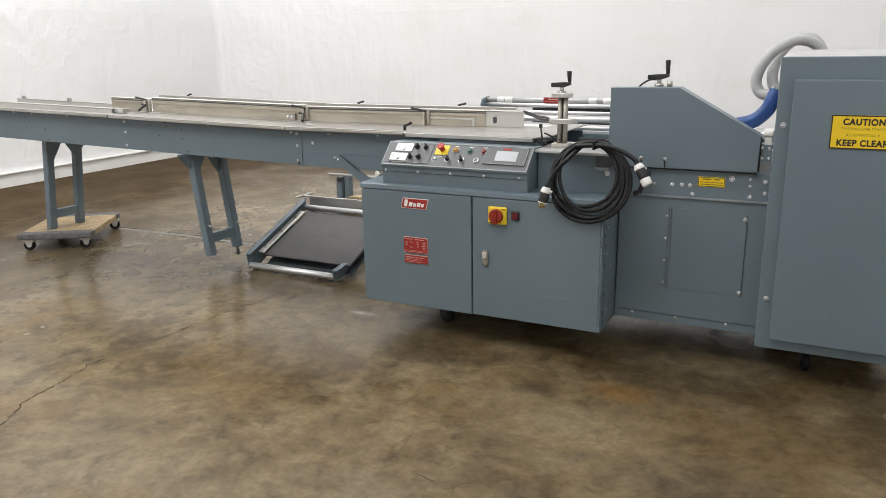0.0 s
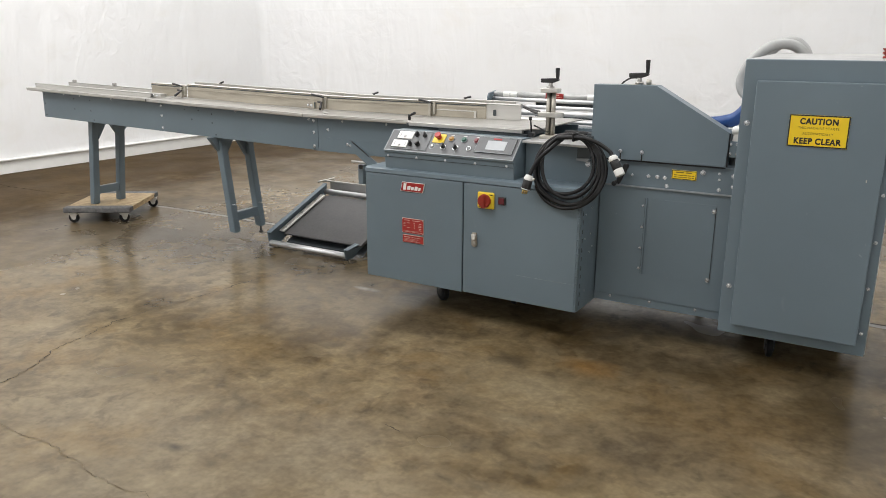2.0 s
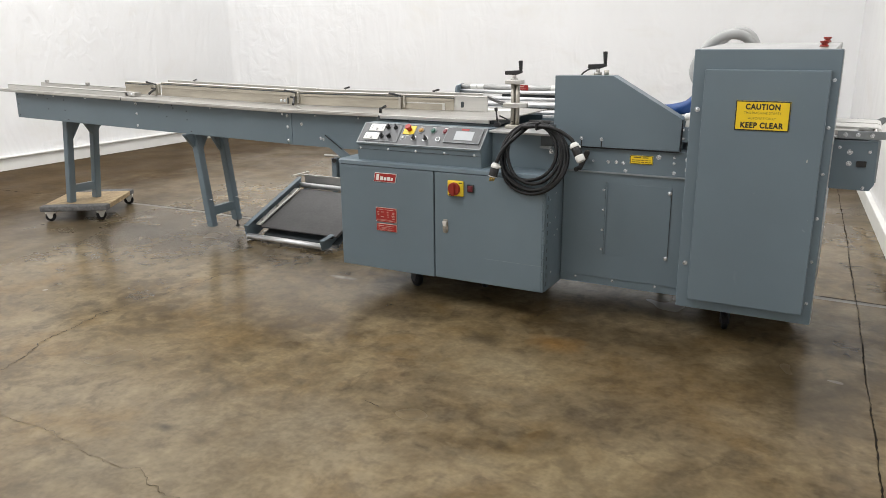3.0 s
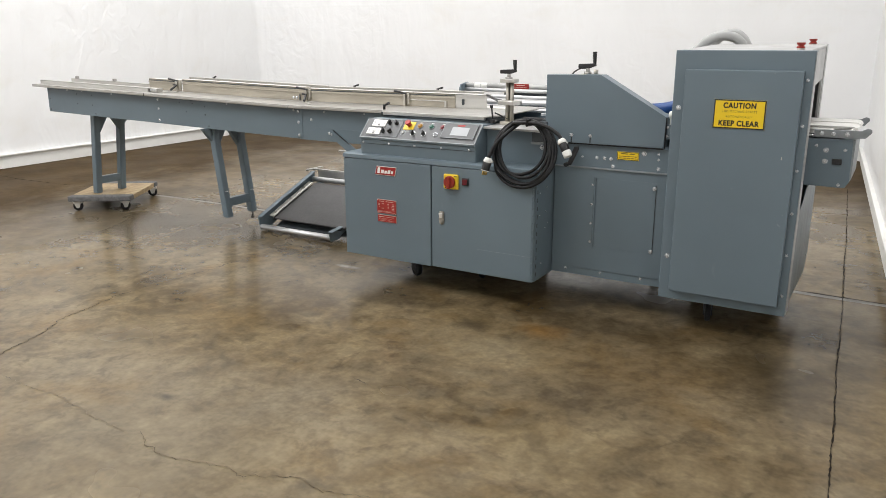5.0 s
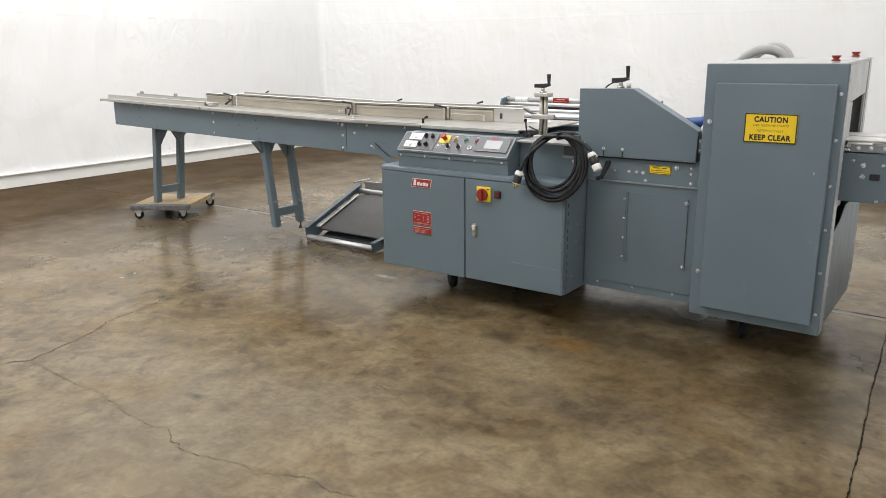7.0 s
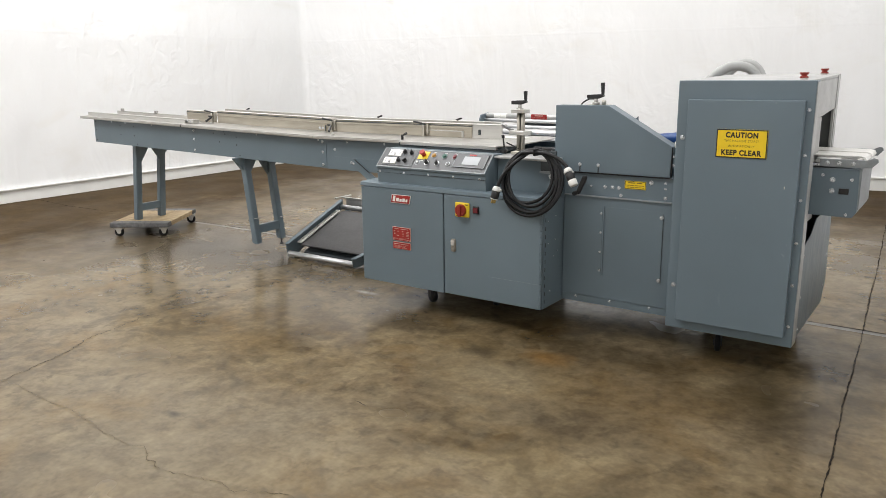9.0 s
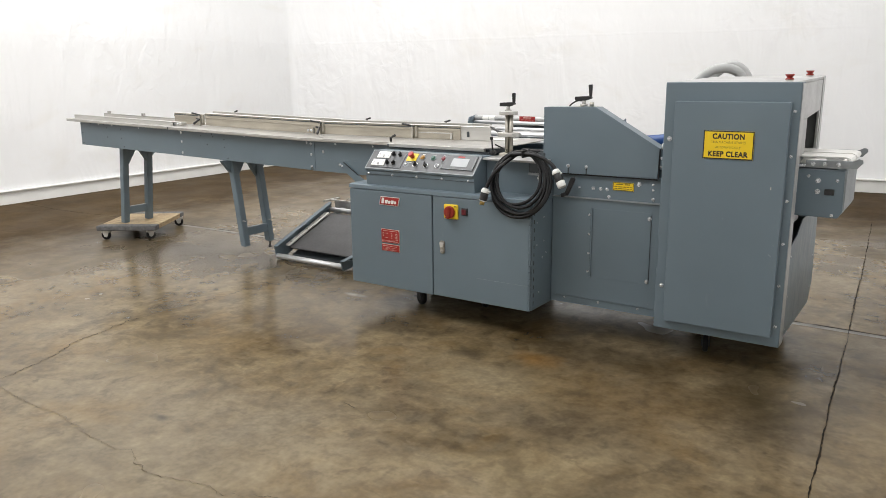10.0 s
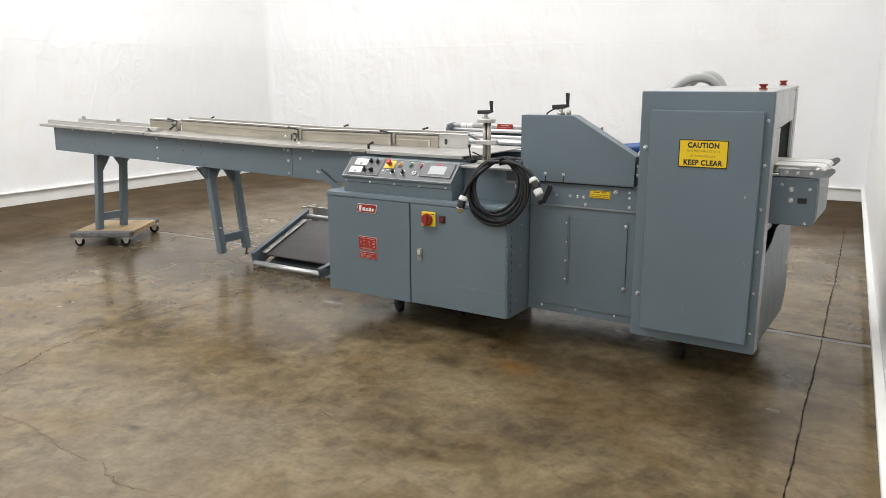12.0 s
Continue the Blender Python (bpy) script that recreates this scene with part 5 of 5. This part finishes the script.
# leg frames
def leg_frame(xt, xb, ztop, zbot, y0, y1, foot):
    def leg(y):
        bm = box_bm(-0.028, 0.028, y - 0.028, y + 0.028, 0, 1, 0)
        for v in bm.verts:
            k = v.co.z
            v.co = Vector((v.co.x + xb + (xt - xb) * k, v.co.y, zbot + (ztop - zbot) * k))
        bmesh.ops.bevel(bm, geom=bm.edges[:], offset=0.004, segments=2, affect="EDGES")
        return bm
    for y in (y0, y1):
        part("leg", leg(y), PAINT, inf)
    zc = zbot + 0.08
    xc = xb + (xt - xb) * 0.12
    part("cross_bar", box_bm(xc - 0.02, xc + 0.02, y0 + 0.024, y1 - 0.024, zc, zc + 0.065, 0.003), PAINT, inf)
    for y, s in ((y0, 1), (y1, -1)):
        for d, deep, drop in ((s, 0.158, 0.03), (-s, 0.105, 0.03 if y == y1 else 0.006))[:2 if foot or y == y1 else 1]:
            g = prism_bm([(y + d * 0.024, ztop), (y + d * 0.108, ztop), (y + d * 0.108, ztop - drop), (y + d * 0.024, ztop - deep)], "x", xt - 0.016 - 0.0016, xt + 0.016 - 0.0016, 0.002)
            part("gusset", g, PAINT, inf)
    part("mount_plate", box_bm(xt - 0.06, xt + 0.06, y0 - 0.03, y1 + 0.06, ztop + 0.001, ztop + 0.012, 0.002), GALV, inf)
    if foot:
        part("levelling_foot", join_bm(cyl_bm((xb, y1, zbot + 0.002), (xb, y1, zbot - 0.05), 0.007, 12), cyl_bm((xb, y1, zbot - 0.04), (xb, y1, zbot - 0.055), 0.014, 14)), FORK, inf)


leg_frame(-5.118, -5.21, 0.822, 0.1285, 3.70, 3.945, False)
leg_frame(-3.652, -3.563, 0.79, 0.11, 3.66, 3.915, True)
part("brace", prism_bm([(-2.452, 0.846), (-2.43, 0.846), (-2.20, 0.70), (-2.20, 0.655), (-2.24, 0.655), (-2.46, 0.805)], "y", 3.583, 3.5885, 0.001), PAINT, inf)
part("brace_edge", prism_bm([(-2.434, 0.846), (-2.430, 0.846), (-2.30, 0.763), (-2.303, 0.761)], "y", 3.576, 3.5835, 0), PRINTBLACK, inf, "dark folded edge of the brace")
for sx, sy, sz in ((-3.545, 3.632, 0.318), (-3.548, 3.897, 0.29)):
    stud("screw", "legscrew", lambda: cyl_bm((0, 0, 0), (0.03, 0, 0), 0.004, 10), BOLTM, inf, (sx, sy, sz))
bolt(inf, -2.447, 3.583, 0.818, 0.008)
bolt(inf, -2.475, 3.5925, 0.823, 0.009)

# ---- dolly under the conveyor's far legs ----
dol = thing("moving_dolly", (-5.225, 3.875, 0.0), "wooden moving dolly with grey carpeted ends on swivel casters", "dolly")
DM = Matrix.Translation((-5.25, 3.895, 0)) @ Matrix.Rotation(radians(33.2), 4, "Z")


def dbox(*a):
    bm = box_bm(*a)
    bm.transform(DM)
    return bm


for k in (-1, 1):
    part("carpet_end", dbox(-0.268, 0.268, k * 0.318 - 0.045, k * 0.318 + 0.045, 0.085, 0.131, 0.009), CARPET, dol, "grey carpet-wrapped end rail")
for i in range(3):
    part("board", dbox(-0.262 + i * 0.176, -0.262 + i * 0.176 + 0.1735, -0.275, 0.275, 0.1085, 0.1275, 0.003), WOOD, dol)
for k in (-1, 1):
    part("side_rail", dbox(k * 0.24 - 0.021, k * 0.24 + 0.021, -0.272, 0.272, 0.085, 0.1075, 0.003), WOOD, dol)
for ax, ay, tn in ((-0.2, -0.32, -52), (0.2, -0.31, -20), (-0.2, 0.31, 10), (0.235, 0.30, -40)):
    v = DM @ Vector((ax, ay, 0))
    caster_bm_parts(dol, v.x, v.y, 0.0865, 0.041, tn, ZINC)

# ---- film cradle ----
cra = thing("film_cradle", (-2.98, 4.1, 0.0), "low grey-blue film cradle with a dark belt and chromed rollers", "film cradle")
SX0, SX1 = -3.345, -2.655
part("side_plate", join_bm(prism_bm([(3.755, 0.12), (3.775, 0.006), (3.86, 0.006), (4.43, 0.29), (4.43, 0.375), (4.40, 0.375)], "x", SX0 - 0.004, SX0 + 0.004, 0.0015), prism_bm([(3.755, 0.12), (4.40, 0.375), (4.40, 0.369), (3.755, 0.114)], "x", SX0 - 0.004, SX0 + 0.035, 0.001)), PAINT, cra)
part("side_plate", join_bm(prism_bm([(3.755, 0.085), (3.775, 0.006), (3.86, 0.006), (4.43, 0.23), (4.43, 0.262), (3.90, 0.062)], "x", SX1 - 0.004, SX1 + 0.004, 0.0015), prism_bm([(3.755, 0.085), (3.90, 0.105), (3.90, 0.1), (3.755, 0.079)], "x", SX1 - 0.004, SX1 + 0.036, 0.001)), PAINT, cra)
part("bright_strip", prism_bm([(3.86, 0.105), (4.33, 0.292), (4.33, 0.302), (3.86, 0.115)], "x", SX0 + 0.02, SX0 + 0.066, 0.001), ZINC, cra)
for y in (3.90, 4.08, 4.24):
    part("strip_bolt", cyl_bm((SX0 + 0.045, y, 0.115 + (y - 3.86) * 0.398), (SX0 + 0.045, y, 0.128 + (y - 3.86) * 0.398), 0.009, 12), STEEL, cra)
part("belt", prism_bm([(3.865, 0.094), (3.88, 0.102), (4.36, 0.292), (4.40, 0.285), (4.39, 0.272), (3.885, 0.084), (3.87, 0.083)], "x", SX0 + 0.055, SX1 + 0.06, 0.004), BELT, cra)
part("roller", cyl_bm((SX0 + 0.004, 3.785, 0.034), (SX1 - 0.004, 3.785, 0.034), 0.021, 24), CHROME, cra)
part("roller", cyl_bm((SX0 + 0.03, 4.385, 0.316), (SX1 + 0.6, 4.385, 0.316), 0.0215, 24), CHROME, cra)
part("rear_bar", join_bm(box_bm(-3.40, -2.1, 4.47, 4.49, 0.372, 0.384, 0.002), box_bm(-3.41, -3.39, 4.40, 4.60, 0.372, 0.386, 0.002)), ALU, cra)
part("rear_plate", box_bm(-3.34, -2.1, 4.472, 4.478, 0.275, 0.372, 0.001), GALV, cra)
part("leg", box_bm(-3.33, -3.28, 4.44, 4.47, 0.0, 0.28, 0.003), PAINT, cra)
part("leg", box_bm(-2.72, -2.67, 4.44, 4.47, 0.0, 0.28, 0.003), DARKPAINT_SHADE, cra)
part("under_tray", prism_bm([(3.89, 0.02), (4.39, 0.23), (4.39, 0.24), (3.89, 0.03)], "x", SX0 + 0.06, SX1 + 0.06, 0.001), DARKPAINT_SHADE, cra)

# ---- film stand behind ----
st = thing("film_stand", (-3.38, 5.0, 0.0), "grey-blue film stand post with a thin steel bar", "film stand")
part("post", join_bm(box_bm(-3.44, -3.39, 4.97, 5.03, 0.0, 0.44, 0.003), box_bm(-3.375, -3.335, 4.99, 5.05, 0.0, 0.44, 0.003)), PAINT, st)
part("base_plate", box_bm(-3.46, -2.6, 4.9, 5.1, 0.0, 0.012, 0.002), PAINT, st)
part("bar", cyl_bm((-3.53, 5.0, 0.455), (-2.0, 5.0, 0.455), 0.012, 14), ALU, st)
part("bearing", cyl_bm((-3.40, 4.965, 0.425), (-3.40, 4.95, 0.425), 0.02, 16), BLACK, st)
part("wooden_block", prism_bm([(-3.35, 0.012), (-3.35, 0.278), (-3.30, 0.298), (-3.22, 0.310), (-3.19, 0.30), (-3.19, 0.012)], "y", 4.92, 4.985, 0.004), WOOD, st)
part("white_tab", prism_bm([(-3.09, 0.467), (-3.04, 0.467), (-3.055, 0.492), (-3.078, 0.512)], "y", 4.99, 5.01, 0.001), WHITEPL, st)
part("collar", cyl_bm((-3.045, 5.0, 0.455), (-2.99, 5.0, 0.455), 0.034, 18, None, 0.004), BLACK, st)

# ---- film rollers behind the column ----
mr = thing("film_rollers", (-1.3, 4.25, 0.93), "rack of chromed film rollers between grey-blue end plates", "roller rack")
for x in (-1.846, -0.86):
    part("end_plate", prism_bm([(4.235, 0.94), (4.235, 1.10), (4.25, 1.128), (4.34, 1.140), (4.36, 1.130), (4.36, 0.94)], "x", x, x + 0.012, 0.002), PAINT, mr)
part("mandrel", cyl_bm((-1.834, 4.32, 1.118), (-0.85, 4.32, 1.118), 0.0175, 20), GALV, mr, "dull grey core tube")
for x in (-1.765, -1.715, -1.20, -1.115):
    part("collar", cyl_bm((x, 4.32, 1.118), (x + 0.046, 4.32, 1.118), 0.0195, 20, None, 0.002), WHITEPL, mr)
tag = part("red_label", box_bm(-1.468, -1.35, 4.294, 4.2985, 1.105, 1.138, 0.001), REDPLATE, mr, "red danger label with pale print")
part("print", bars_bm([(-1.440, -1.378, 1.125, 1.131)], 4.2935), PRINTPINK, tag)
part("print", bars_bm([(-1.456, -1.362, 1.1135, 1.1155)], 4.2935), PRINTPINK, tag)
for y, z, r in ((4.30, 1.091, 0.013), (4.28, 1.052, 0.0115), (4.25, 1.018, 0.0165), (4.22, 0.975, 0.012)):
    part("roller", cyl_bm((-1.834, y, z), (-0.86, y, z), r, 20), CHROME, mr)
part("backing_bar", box_bm(-1.55, -0.87, 4.335, 4.345, 1.058, 1.08, 0.001), DARKPAINT_SHADE, mr)
part("backing_bar", box_bm(-1.55, -0.87, 4.33, 4.34, 0.985, 1.002, 0.001), DARKPAINT_SHADE, mr)
part("stand", box_bm(-1.80, -0.88, 4.22, 4.34, 0.90, 0.945, 0.003), PAINT, mr)
part("stand_leg", box_bm(-1.5, -1.4, 4.24, 4.32, 0.0, 0.905, 0.003), PAINT, mr)
